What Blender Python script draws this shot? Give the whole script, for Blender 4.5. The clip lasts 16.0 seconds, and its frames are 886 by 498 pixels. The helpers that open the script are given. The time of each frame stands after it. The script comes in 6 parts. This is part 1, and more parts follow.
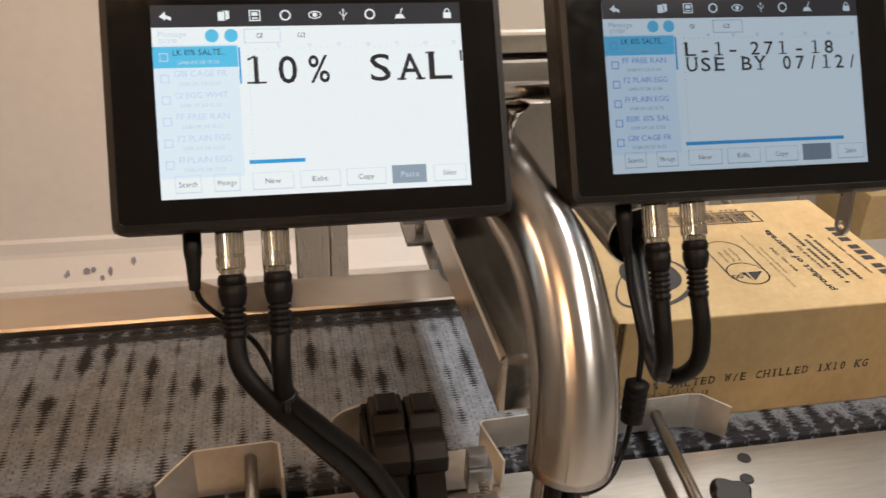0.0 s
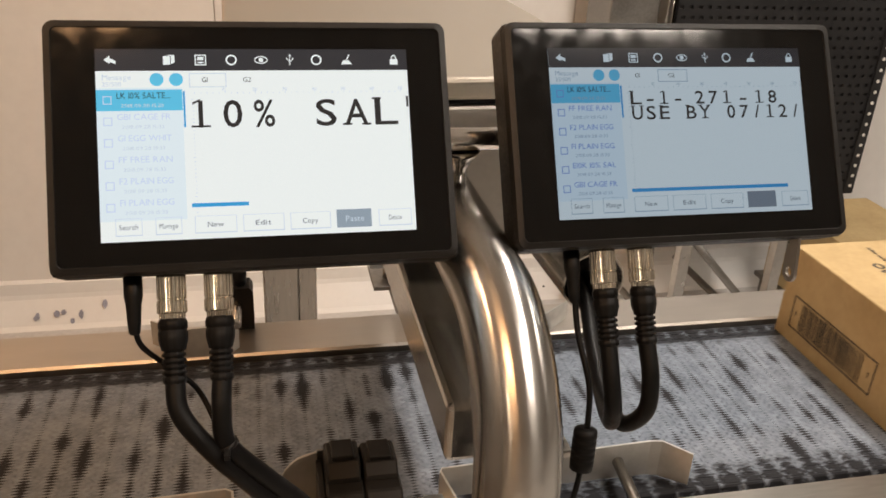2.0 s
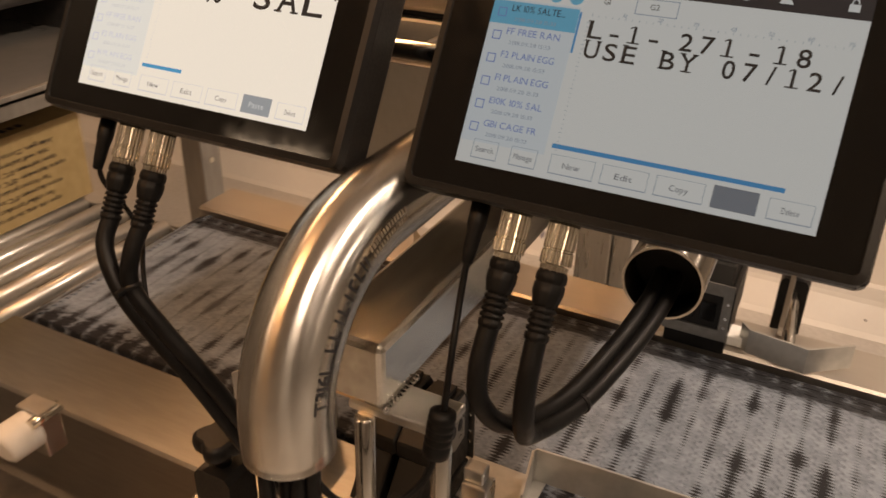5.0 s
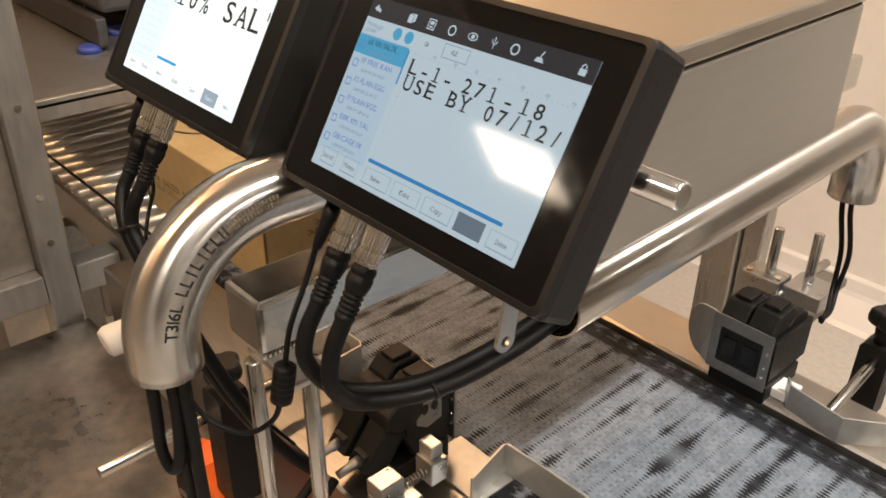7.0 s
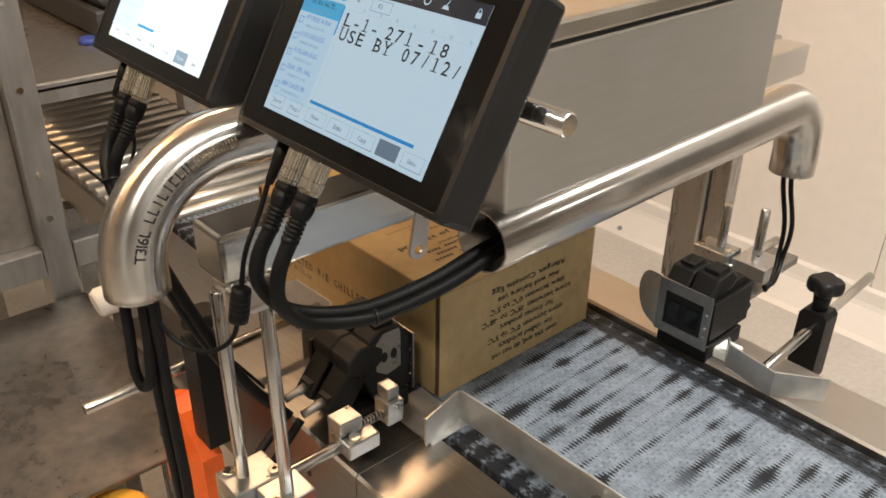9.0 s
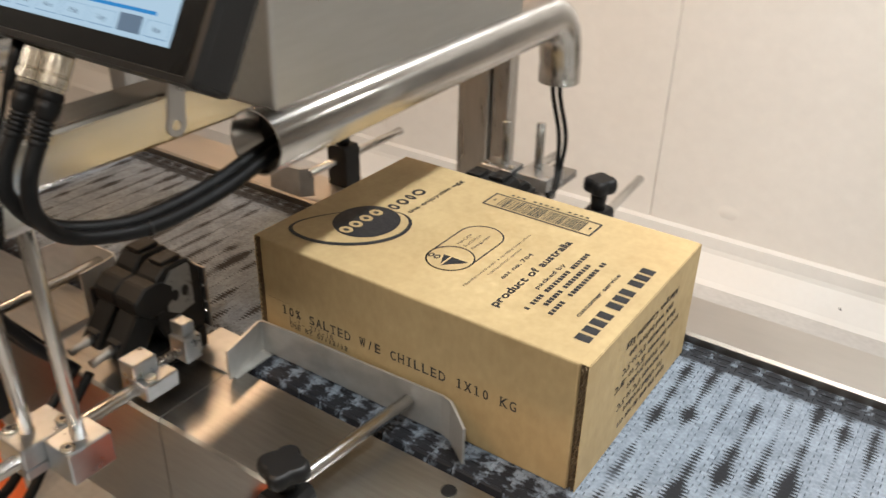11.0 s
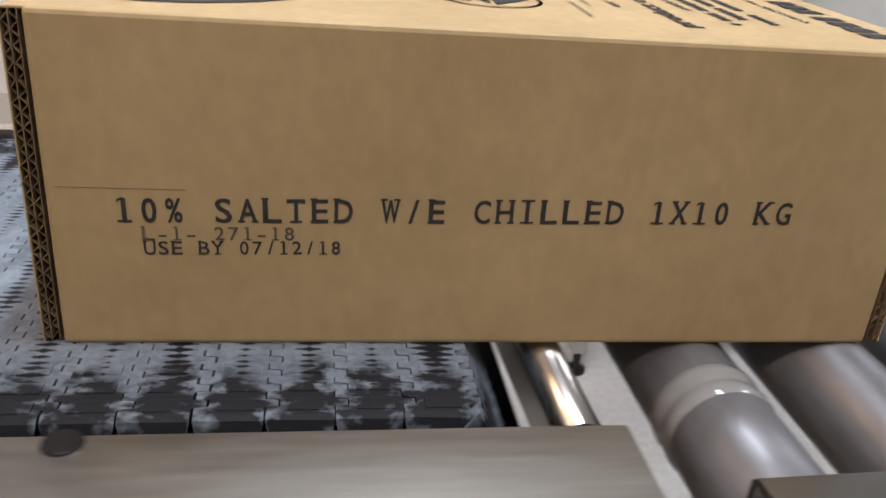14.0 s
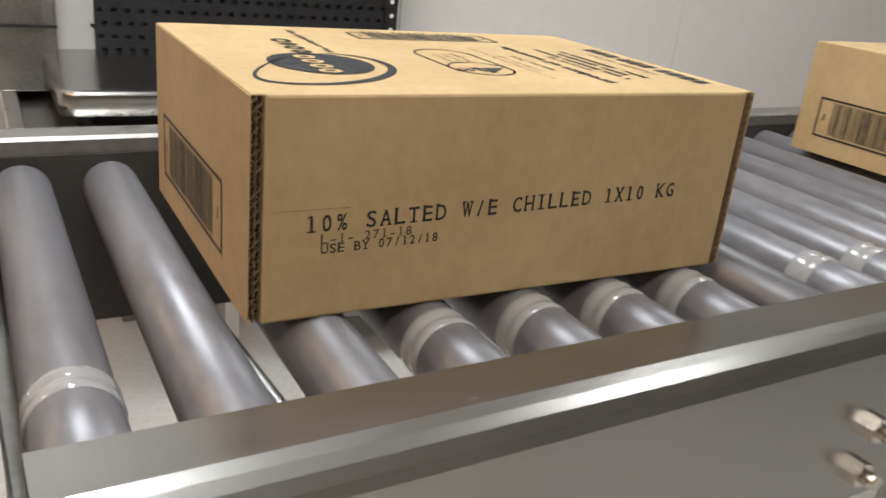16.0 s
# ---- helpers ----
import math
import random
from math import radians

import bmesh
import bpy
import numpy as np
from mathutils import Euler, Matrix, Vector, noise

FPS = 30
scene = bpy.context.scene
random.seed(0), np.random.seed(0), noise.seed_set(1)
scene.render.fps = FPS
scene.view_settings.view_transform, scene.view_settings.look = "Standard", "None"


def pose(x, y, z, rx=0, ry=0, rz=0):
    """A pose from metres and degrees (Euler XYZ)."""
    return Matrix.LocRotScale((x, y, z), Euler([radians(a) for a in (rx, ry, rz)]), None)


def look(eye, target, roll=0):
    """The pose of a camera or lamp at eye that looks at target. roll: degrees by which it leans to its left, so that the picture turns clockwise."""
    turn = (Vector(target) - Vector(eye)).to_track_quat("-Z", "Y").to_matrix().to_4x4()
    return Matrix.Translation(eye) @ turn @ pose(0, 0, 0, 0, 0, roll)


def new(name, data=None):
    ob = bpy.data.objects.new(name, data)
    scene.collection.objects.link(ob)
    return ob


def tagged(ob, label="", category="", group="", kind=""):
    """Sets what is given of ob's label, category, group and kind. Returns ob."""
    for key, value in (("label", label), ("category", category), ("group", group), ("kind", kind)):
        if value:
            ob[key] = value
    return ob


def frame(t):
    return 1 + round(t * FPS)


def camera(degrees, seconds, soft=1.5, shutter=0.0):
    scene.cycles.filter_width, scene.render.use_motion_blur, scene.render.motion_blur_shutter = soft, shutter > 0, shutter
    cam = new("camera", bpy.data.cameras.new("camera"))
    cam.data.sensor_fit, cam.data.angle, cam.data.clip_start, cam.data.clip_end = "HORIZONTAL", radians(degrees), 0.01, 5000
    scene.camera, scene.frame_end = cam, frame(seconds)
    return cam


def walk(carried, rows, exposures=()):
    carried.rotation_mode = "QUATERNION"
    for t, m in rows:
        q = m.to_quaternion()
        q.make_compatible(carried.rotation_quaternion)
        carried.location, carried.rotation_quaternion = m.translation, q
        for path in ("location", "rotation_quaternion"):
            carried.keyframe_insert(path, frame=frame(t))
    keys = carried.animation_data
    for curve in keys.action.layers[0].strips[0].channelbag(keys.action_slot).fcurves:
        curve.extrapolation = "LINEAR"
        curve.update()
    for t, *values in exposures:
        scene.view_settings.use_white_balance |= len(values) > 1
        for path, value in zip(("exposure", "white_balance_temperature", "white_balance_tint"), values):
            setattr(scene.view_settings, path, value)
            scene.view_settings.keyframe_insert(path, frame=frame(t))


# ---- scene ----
cam = camera(55.36, 16.0, soft=1.6, shutter=0.4)
PATH = [
    (0.0, pose(0.1852, -0.6394, 1.4387, 61.47, -1.82, -10.90)),
    (0.5, look((0.192, -0.637, 1.439), (0.627, 1.069, 0.490), 2.4)),
    (1.0, look((0.195, -0.634, 1.445), (0.658, 1.072, 0.510), 2.8)),
    (1.5, pose(0.2006, -0.6388, 1.4501, 62.92, -2.69, -13.41)),
    (2.0, pose(0.2056, -0.6420, 1.4391, 64.51, -2.68, -11.87)),
    (2.5, pose(0.2155, -0.6354, 1.4348, 63.63, -2.54, -9.42)),
    (3.0, pose(0.2404, -0.6311, 1.4031, 64.85, -2.05, -7.48)),
    (3.5, pose(0.2767, -0.6054, 1.3995, 64.40, -1.34, -4.98)),
    (4.0, pose(0.3364, -0.5619, 1.4007, 61.58, -1.32, 0.83)),
    (4.5, pose(0.4450, -0.5678, 1.4003, 61.35, -1.11, 14.88)),
    (7.0, pose(0.7739, -0.4680, 1.4466, 60.69, -0.65, 47.92)),
    (7.5, pose(0.8090, -0.4583, 1.4448, 61.70, -0.80, 49.35)),
    (8.0, pose(0.8376, -0.4684, 1.4401, 61.56, -0.66, 49.50)),
    (10.5, pose(0.9029, -0.4996, 1.4022, 61.34, -1.05, 40.49)),
    (11.0, pose(0.9105, -0.4960, 1.3704, 60.98, -1.09, 34.36)),
    (11.5, pose(0.8817, -0.4793, 1.3222, 60.74, -0.71, 24.88)),
    (12.0, pose(0.8754, -0.4587, 1.2639, 60.08, 0.16, 15.36)),
    (12.5, pose(0.8803, -0.4332, 1.2158, 60.57, 0.44, 8.04)),
    (13.0, pose(0.9184, -0.3855, 1.1587, 61.72, -0.26, 2.42)),
    (13.5, pose(0.9897, -0.3282, 1.0800, 63.46, -1.58, -1.57)),
    (14.0, pose(1.0446, -0.2867, 1.0365, 65.05, -4.26, -7.48)),
    (14.5, pose(1.1125, -0.2807, 1.0299, 66.34, -4.99, -12.49)),
    (15.0, pose(1.1638, -0.3063, 1.0304, 68.20, -5.03, -18.98)),
    (15.5, pose(1.1918, -0.3526, 1.0502, 68.84, -4.52, -23.48)),
    (16.0, pose(1.1865, -0.4018, 1.0721, 68.67, -5.62, -27.76)),
]
EXPOSURE = [(0.0, -0.16, 6800, 12), (2.5, -0.2, 7150, 12), (3.5, -0.15, 7600, 14), (4.5, -0.45, 9500, 22), (7.0, 0.15, 7100, 10), (8.0, 0.20, 6900, 8), (10.5, 0.28, 6150, 4), (12.0, 0.15, 5950, 6), (13.0, 0.02, 5700, 7), (13.5, -0.1, 5550, 8), (14.0, -0.18, 5700, 9), (14.5, 0.08, 5700, 8), (15.0, 0.27, 5950, 10), (15.5, 0.14, 5950, 7), (16.0, 0.02, 5950, 6)]
walk(cam, PATH, EXPOSURE)

# ---- light ----
world = bpy.data.worlds.new("room_air")
world.use_nodes = True
world.node_tree.nodes["Background"].inputs[0].default_value = (1.0, 0.93, 0.84, 1)
world.node_tree.nodes["Background"].inputs[1].default_value = 0.07
scene.world = world


def area_lamp(name, x, y, z, sx, sy, watts, color):
    data = bpy.data.lights.new(name, "AREA")
    data.shape, data.size, data.size_y = "RECTANGLE", sx, sy
    data.energy, data.color = watts, color
    ob = new(name, data)
    ob.matrix_basis = pose(x, y, z)
    return ob


CEILING = 2.75
LAMPS = [(1.14, -1.24, 0.60, 0.10, 24, (1.0, 0.93, 0.86)), (-0.40, -1.24, 0.60, 0.10, 23, (1.0, 0.55, 0.25)), (1.24, 0.45, 0.12, 1.25, 42, (1.0, 0.96, 0.93)),
         (-0.95, 0.75, 0.12, 1.25, 21, (1.0, 0.56, 0.26)), (3.1, 0.2, 0.12, 1.25, 20, (1.0, 0.95, 0.90)), (-1.65, -2.62, 0.45, 0.36, 8, (1.0, 0.80, 0.58))]
for lx, ly, sx, sy, watts, tone in LAMPS:
    area_lamp("ceiling_lamp", lx, ly, CEILING - 0.075, sx, sy, watts, tone)


# ---- materials ----
def material(name):
    m = bpy.data.materials.new(name)
    m.use_nodes = True
    return m, m.node_tree.nodes, m.node_tree.links, m.node_tree.nodes["Principled BSDF"]


def surface(name, color, rough=0.5, metal=0.0, vary=0.12, scale=6.0, grain=90.0, bump=0.05, stretch=(1, 1, 1), rough_vary=0.12,
            coat=0.0, second=None, random_piece=0.0, spec=0.5):
    """A painted, plastic or metal surface: broad stains and fine grain over one base colour."""
    m, N, K, b = material(name)
    co = N.new("ShaderNodeTexCoord")
    mp = N.new("ShaderNodeMapping")
    mp.inputs["Scale"].default_value = stretch
    K.new(co.outputs["Object"], mp.inputs[0])
    big = N.new("ShaderNodeTexNoise")
    big.inputs["Scale"].default_value, big.inputs["Detail"].default_value = scale, 5
    fine = N.new("ShaderNodeTexNoise")
    fine.inputs["Scale"].default_value, fine.inputs["Detail"].default_value = grain, 3
    K.new(mp.outputs[0], big.inputs[0])
    K.new(mp.outputs[0], fine.inputs[0])
    add = N.new("ShaderNodeMath")
    add.operation = "ADD"
    K.new(big.outputs[0], add.inputs[0])
    K.new(fine.outputs[0], add.inputs[1])
    ramp = N.new("ShaderNodeMapRange")
    ramp.inputs[1].default_value, ramp.inputs[2].default_value = 0.7, 1.3
    K.new(add.outputs[0], ramp.inputs[0])
    mix = N.new("ShaderNodeMix")
    mix.data_type = "RGBA"
    lo = second if second else tuple(c * (1 - vary) for c in color)
    hi = color if second else tuple(min(1, c * (1 + vary)) for c in color)
    mix.inputs[6].default_value, mix.inputs[7].default_value = (*lo, 1), (*hi, 1)
    K.new(ramp.outputs[0], mix.inputs[0])
    last = mix.outputs[2]
    if random_piece:
        info = N.new("ShaderNodeObjectInfo")
        rr = N.new("ShaderNodeMapRange")
        rr.inputs[3].default_value, rr.inputs[4].default_value = 1 - random_piece, 1 + random_piece
        K.new(info.outputs["Random"], rr.inputs[0])
        hs = N.new("ShaderNodeHueSaturation")
        K.new(last, hs.inputs["Color"])
        K.new(rr.outputs[0], hs.inputs["Value"])
        last = hs.outputs[0]
    K.new(last, b.inputs["Base Color"])
    rg = N.new("ShaderNodeMapRange")
    rg.inputs[3].default_value, rg.inputs[4].default_value = max(0.02, rough - rough_vary), min(1, rough + rough_vary)
    K.new(ramp.outputs[0], rg.inputs[0])
    K.new(rg.outputs[0], b.inputs["Roughness"])
    b.inputs["Metallic"].default_value = metal
    b.inputs["Coat Weight"].default_value = coat
    b.inputs["Specular IOR Level"].default_value = spec
    if bump:
        bp = N.new("ShaderNodeBump")
        bp.inputs["Strength"].default_value, bp.inputs["Distance"].default_value = bump, 0.002
        K.new(add.outputs[0], bp.inputs["Height"])
        K.new(bp.outputs[0], b.inputs["Normal"])
    return m


def glow(name, color, strength, rough=0.06):
    """A lit display surface under glossy glass."""
    m, N, K, b = material(name)
    b.inputs["Base Color"].default_value = (0.01, 0.01, 0.012, 1)
    b.inputs["Roughness"].default_value = rough
    b.inputs["Emission Color"].default_value = (*color, 1)
    b.inputs["Emission Strength"].default_value = strength
    return m


STEEL = surface("brushed_stainless", (0.52, 0.50, 0.47), 0.32, 1.0, 0.10, 5, 60, 0.006, (1, 1, 1), 0.06)
STEEL_ROD = surface("ground_steel_rod", (0.56, 0.54, 0.51), 0.22, 1.0, 0.06, 9, 60, 0.0, (1, 1, 1), 0.05)
STEEL_X = surface("stainless_brushed_along", (0.49, 0.455, 0.415), 0.42, 1.0, 0.05, 3, 60, 0.006, (0.3, 1, 1), 0.04)
STEEL_Z = surface("stainless_brushed_upright", (0.44, 0.42, 0.39), 0.28, 1.0, 0.12, 6, 160, 0.02, (1, 1, 0.1), 0.07)


def brushed_round():
    """Stainless pipe polished round its girth: highlights run along its length."""
    m = surface("polished_tube", (0.57, 0.545, 0.51), 0.23, 1.0, 0.05, 7, 40, 0.0, (1, 1, 1), 0.03)
    N, K = m.node_tree.nodes, m.node_tree.links
    tan = N.new("ShaderNodeTangent")
    tan.direction_type, tan.uv_map = "UV_MAP", "along"
    p = N["Principled BSDF"]
    p.inputs["Anisotropic"].default_value = 0.93
    K.new(tan.outputs[0], p.inputs["Tangent"])
    return m


STEEL_TUBE = brushed_round()
STEEL_DULL = surface("dull_steel", (0.30, 0.29, 0.275), 0.45, 1.0, 0.2, 7, 120, 0.08)
STEEL_COVER = surface("worn_cover_plate", (0.33, 0.315, 0.293), 0.33, 1.0, 0.10, 9, 240, 0.02, (0.12, 1, 1), 0.035)
CHROME = surface("chrome", (0.75, 0.74, 0.72), 0.12, 1.0, 0.05, 20, 300, 0.0, (1, 1, 1), 0.05)
NICKEL = surface("knurled_nickel", (0.70, 0.66, 0.58), 0.18, 1.0, 0.1, 30, 300, 0.02, (1, 1, 1), 0.06)
ALU = surface("aluminium", (0.46, 0.48, 0.50), 0.34, 1.0, 0.10, 24, 90, 0.006, (1, 1, 1), 0.08)
ROLLER = surface("zinc_roller", (0.152, 0.151, 0.162), 0.42, 0.35, 0.18, 14, 150, 0.02, (1, 0.3, 1), 0.08, random_piece=0.14)
STEEL_RAIL = surface("roller_rail_steel", (0.37, 0.362, 0.345), 0.25, 1.0, 0.04, 4, 50, 0.003, (0.25, 1, 1), 0.025)
RING = surface("clear_roller_ring", (0.25, 0.250, 0.252), 0.16, 0.0, 0.06, 20, 200, 0.0, coat=0.6)
BLACK = surface("black_plastic", (0.0065, 0.0063, 0.0065), 0.46, 0, 0.3, 12, 300, 0.02, spec=0.3)
BEZEL = surface("bezel_plastic", (0.0085, 0.008, 0.0078), 0.46, 0, 0.2, 14, 500, 0.03, spec=0.32)
GLASS_BLACK = surface("black_glass", (0.003, 0.003, 0.003), 0.07, 0, 0.2, 10, 100, 0.0, (1, 1, 1), 0.04, spec=0.36)
RUBBER = surface("black_rubber", (0.0045, 0.0045, 0.0048), 0.5, 0, 0.3, 20, 200, 0.02, spec=0.2)
CABLE = surface("cable_sheath", (0.0045, 0.0045, 0.0048), 0.46, 0, 0.25, 20, 200, 0.02, spec=0.2)
# near black: black parts, and shade painted into gaps and hollows
DARK = surface("dark_parts_and_shade", (0.012, 0.012, 0.013), 0.8, 0, 0.2, 8, 60, 0.05)
ORANGE = surface("orange_plastic", (0.85, 0.14, 0.02), 0.40, 0, 0.1, 8, 100, 0.04)
WHITE_PLASTIC = surface("white_plastic", (0.78, 0.77, 0.74), 0.42, 0, 0.06, 9, 100, 0.03)
YELLOW = surface("amber_plastic", (0.75, 0.42, 0.05), 0.4, 0, 0.1, 8, 100, 0.03)
WALL = surface("cool_room_panel", (0.78, 0.755, 0.72), 0.42, 0, 0.03, 1.2, 30, 0.02, (1, 1, 1), 0.08)
FLOOR = surface("pale_floor", (0.50, 0.49, 0.475), 0.40, 0, 0.12, 3, 60, 0.08)
COVING = surface("white_coving", (0.74, 0.73, 0.71), 0.42, 0, 0.02, 3, 60, 0.01)
CEIL = surface("ceiling_panel", (0.80, 0.79, 0.77), 0.5, 0, 0.03, 1, 30, 0.02)
INK = surface("black_ink", (0.012, 0.012, 0.014), 0.6, 0, 0.3, 60, 500, 0.0)
INK_JET = surface("jet_printed_ink", (0.03, 0.028, 0.026), 0.7, 0, 0.5, 120, 900, 0.0)
INK_FAINT = surface("faded_ink", (0.11, 0.085, 0.06), 0.7, 0, 0.4, 120, 900, 0.0)
STAIN = surface("ink_stain", (0.26, 0.27, 0.34), 0.5, 0, 0.4, 60, 300, 0.0)
MESH_BLACK = surface("black_perforated_sheet", (0.012, 0.012, 0.013), 0.5, 0, 0.2, 8, 90, 0.06)
PLATE_DARK = surface("dark_table_plate", (0.19, 0.172, 0.155), 0.34, 0.9, 0.3, 5, 60, 0.06)
ACRYLIC = surface("clear_acrylic_shelf", (0.15, 0.145, 0.14), 0.15, 0.0, 0.05, 6, 60, 0.0)
TRAY = surface("scale_tray_steel", (0.40, 0.39, 0.375), 0.24, 1.0, 0.04, 2, 40, 0.0, (1, 1, 1), 0.03)
PAPER = surface("sticker_paper", (0.75, 0.74, 0.70), 0.6, 0, 0.05, 30, 200, 0.0)


def cardboard():
    m, N, K, b = material("kraft_cardboard")
    co = N.new("ShaderNodeTexCoord")
    def noise_at(scale, detail, stretch):
        mp = N.new("ShaderNodeMapping")
        mp.inputs["Scale"].default_value = stretch
        K.new(co.outputs["Object"], mp.inputs[0])
        n = N.new("ShaderNodeTexNoise")
        n.inputs["Scale"].default_value, n.inputs["Detail"].default_value = scale, detail
        K.new(mp.outputs[0], n.inputs[0])
        return n
    broad, fibre, fleck = noise_at(9, 4, (1, 1, 1)), noise_at(170, 4, (1, 1, 0.55)), noise_at(60, 6, (1, 1, 1))
    s1 = N.new("ShaderNodeMath"); s1.operation = "MULTIPLY_ADD"; s1.inputs[1].default_value = 0.45
    K.new(fibre.outputs[0], s1.inputs[0]); K.new(broad.outputs[0], s1.inputs[2])
    s2 = N.new("ShaderNodeMath"); s2.operation = "MULTIPLY_ADD"; s2.inputs[1].default_value = 0.5
    K.new(fleck.outputs[0], s2.inputs[0]); K.new(s1.outputs[0], s2.inputs[2])
    r = N.new("ShaderNodeMapRange"); r.inputs[1].default_value, r.inputs[2].default_value = 0.7, 1.25
    K.new(s2.outputs[0], r.inputs[0])
    mix = N.new("ShaderNodeMix"); mix.data_type = "RGBA"
    mix.inputs[6].default_value, mix.inputs[7].default_value = (0.365, 0.260, 0.126, 1), (0.470, 0.350, 0.180, 1)
    K.new(r.outputs[0], mix.inputs[0]); K.new(mix.outputs[2], b.inputs["Base Color"])
    b.inputs["Roughness"].default_value = 0.62
    b.inputs["Specular IOR Level"].default_value = 0.35
    bp = N.new("ShaderNodeBump"); bp.inputs["Strength"].default_value, bp.inputs["Distance"].default_value = 0.12, 0.001
    K.new(s2.outputs[0], bp.inputs["Height"]); K.new(bp.outputs[0], b.inputs["Normal"])
    return m


CARD = cardboard()
CARD_EDGE = surface("corrugated_edge", (0.17, 0.115, 0.060), 0.8, 0, 0.3, 60, 300, 0.1)


def belt_plastic():
    """Dark modular belt worn pale; each row keeps a dark smear of its own along its middle."""
    m, N, K, b = material("worn_belt_plastic")
    co, info = N.new("ShaderNodeTexCoord"), N.new("ShaderNodeObjectInfo")
    sep = N.new("ShaderNodeSeparateXYZ"); K.new(co.outputs["Object"], sep.inputs[0])
    def math_node(op, a, c=None, v=None):
        n = N.new("ShaderNodeMath"); n.operation = op
        K.new(a, n.inputs[0])
        if c is not None: K.new(c, n.inputs[1])
        if v is not None: n.inputs[1].default_value = v
        return n.outputs[0]
    seed = math_node("MULTIPLY", info.outputs["Random"], v=37.0)
    along = N.new("ShaderNodeCombineXYZ"); K.new(sep.outputs[1], along.inputs[0]); K.new(seed, along.inputs[1])
    w = N.new("ShaderNodeTexNoise"); w.inputs["Scale"].default_value, w.inputs["Detail"].default_value = 17, 1.5
    K.new(along.outputs[0], w.inputs[0])
    width = N.new("ShaderNodeMapRange"); width.inputs[1].default_value, width.inputs[2].default_value = 0.43, 0.70
    width.inputs[3].default_value, width.inputs[4].default_value = -0.0036, 0.0062
    K.new(w.outputs[0], width.inputs[0])
    comb = N.new("ShaderNodeTexWave"); comb.bands_direction = "Y"; comb.inputs["Scale"].default_value = 72
    comb.inputs["Distortion"].default_value = 0.8
    K.new(co.outputs["Object"], comb.inputs[0])
    comb_w = math_node("MULTIPLY", comb.outputs[1], v=0.0058)
    wide = math_node("ADD", width.outputs[0], comb_w)
    ax = math_node("ABSOLUTE", math_node("SUBTRACT", sep.outputs[0], v=0.0005))
    rag = N.new("ShaderNodeTexNoise"); rag.inputs["Scale"].default_value, rag.inputs["Detail"].default_value = 330, 2
    K.new(co.outputs["Object"], rag.inputs[0])
    ragged = math_node("MULTIPLY", math_node("SUBTRACT", rag.outputs[0], v=0.5), v=0.0075)
    d = math_node("ADD", math_node("SUBTRACT", wide, ax), ragged)
    smear = N.new("ShaderNodeMapRange"); smear.inputs[1].default_value, smear.inputs[2].default_value = -0.0005, 0.0022
    K.new(d, smear.inputs[0])
    gate = N.new("ShaderNodeTexNoise"); gate.inputs["Scale"].default_value = 9
    K.new(along.outputs[0], gate.inputs[0])
    gr = N.new("ShaderNodeMapRange"); gr.inputs[1].default_value, gr.inputs[2].default_value = 0.30, 0.40
    K.new(gate.outputs[0], gr.inputs[0])
    dark1 = math_node("MULTIPLY", smear.outputs[0], gr.outputs[0])
    # unworn edges of the belt
    e = N.new("ShaderNodeMath"); e.operation = "ABSOLUTE"; K.new(sep.outputs[1], e.inputs[0])
    wob = N.new("ShaderNodeTexNoise"); wob.inputs["Scale"].default_value, wob.inputs["Detail"].default_value = 45, 5
    shift = N.new("ShaderNodeVectorMath"); shift.operation = "ADD"
    sv = N.new("ShaderNodeCombineXYZ"); K.new(seed, sv.inputs[2])
    K.new(co.outputs["Object"], shift.inputs[0]); K.new(sv.outputs[0], shift.inputs[1]); K.new(shift.outputs[0], wob.inputs[0])
    em = N.new("ShaderNodeMath"); em.operation = "MULTIPLY_ADD"; em.inputs[1].default_value = 0.05
    K.new(wob.outputs[0], em.inputs[0]); K.new(e.outputs[0], em.inputs[2])
    er = N.new("ShaderNodeMapRange"); er.inputs[1].default_value, er.inputs[2].default_value = 0.138, 0.152
    K.new(em.outputs[0], er.inputs[0])
    smp = N.new("ShaderNodeMapping"); smp.inputs["Scale"].default_value = (130, 210, 130)
    K.new(shift.outputs[0], smp.inputs[0])
    scuff = N.new("ShaderNodeTexNoise"); scuff.inputs["Scale"].default_value, scuff.inputs["Detail"].default_value = 1.0, 4
    K.new(smp.outputs[0], scuff.inputs[0])
    sr = N.new("ShaderNodeMapRange"); sr.inputs[1].default_value, sr.inputs[2].default_value = 0.41, 0.63
    sr.inputs[3].default_value, sr.inputs[4].default_value = 1.0, 0.20
    # scuffs gather at the hinges; the outermost strip stays darkest
    at_hinge = math_node("MULTIPLY", math_node("SUBTRACT", math_node("ABSOLUTE", sep.outputs[0]), v=0.0066), v=21.0)
    rim = N.new("ShaderNodeMapRange"); rim.inputs[1].default_value, rim.inputs[2].default_value = 0.134, 0.139
    rim.inputs[3].default_value, rim.inputs[4].default_value = 0.0, 0.13
    K.new(e.outputs[0], rim.inputs[0])
    gathered = math_node("SUBTRACT", math_node("ADD", scuff.outputs[0], at_hinge), rim.outputs[0])
    K.new(gathered, sr.inputs[0])
    # a solid dark band just inside the far edge
    away = math_node("ABSOLUTE", math_node("SUBTRACT", sep.outputs[1], v=0.129))
    band = N.new("ShaderNodeMapRange"); band.inputs[1].default_value, band.inputs[2].default_value = 0.0085, 0.0060
    K.new(away, band.inputs[0])
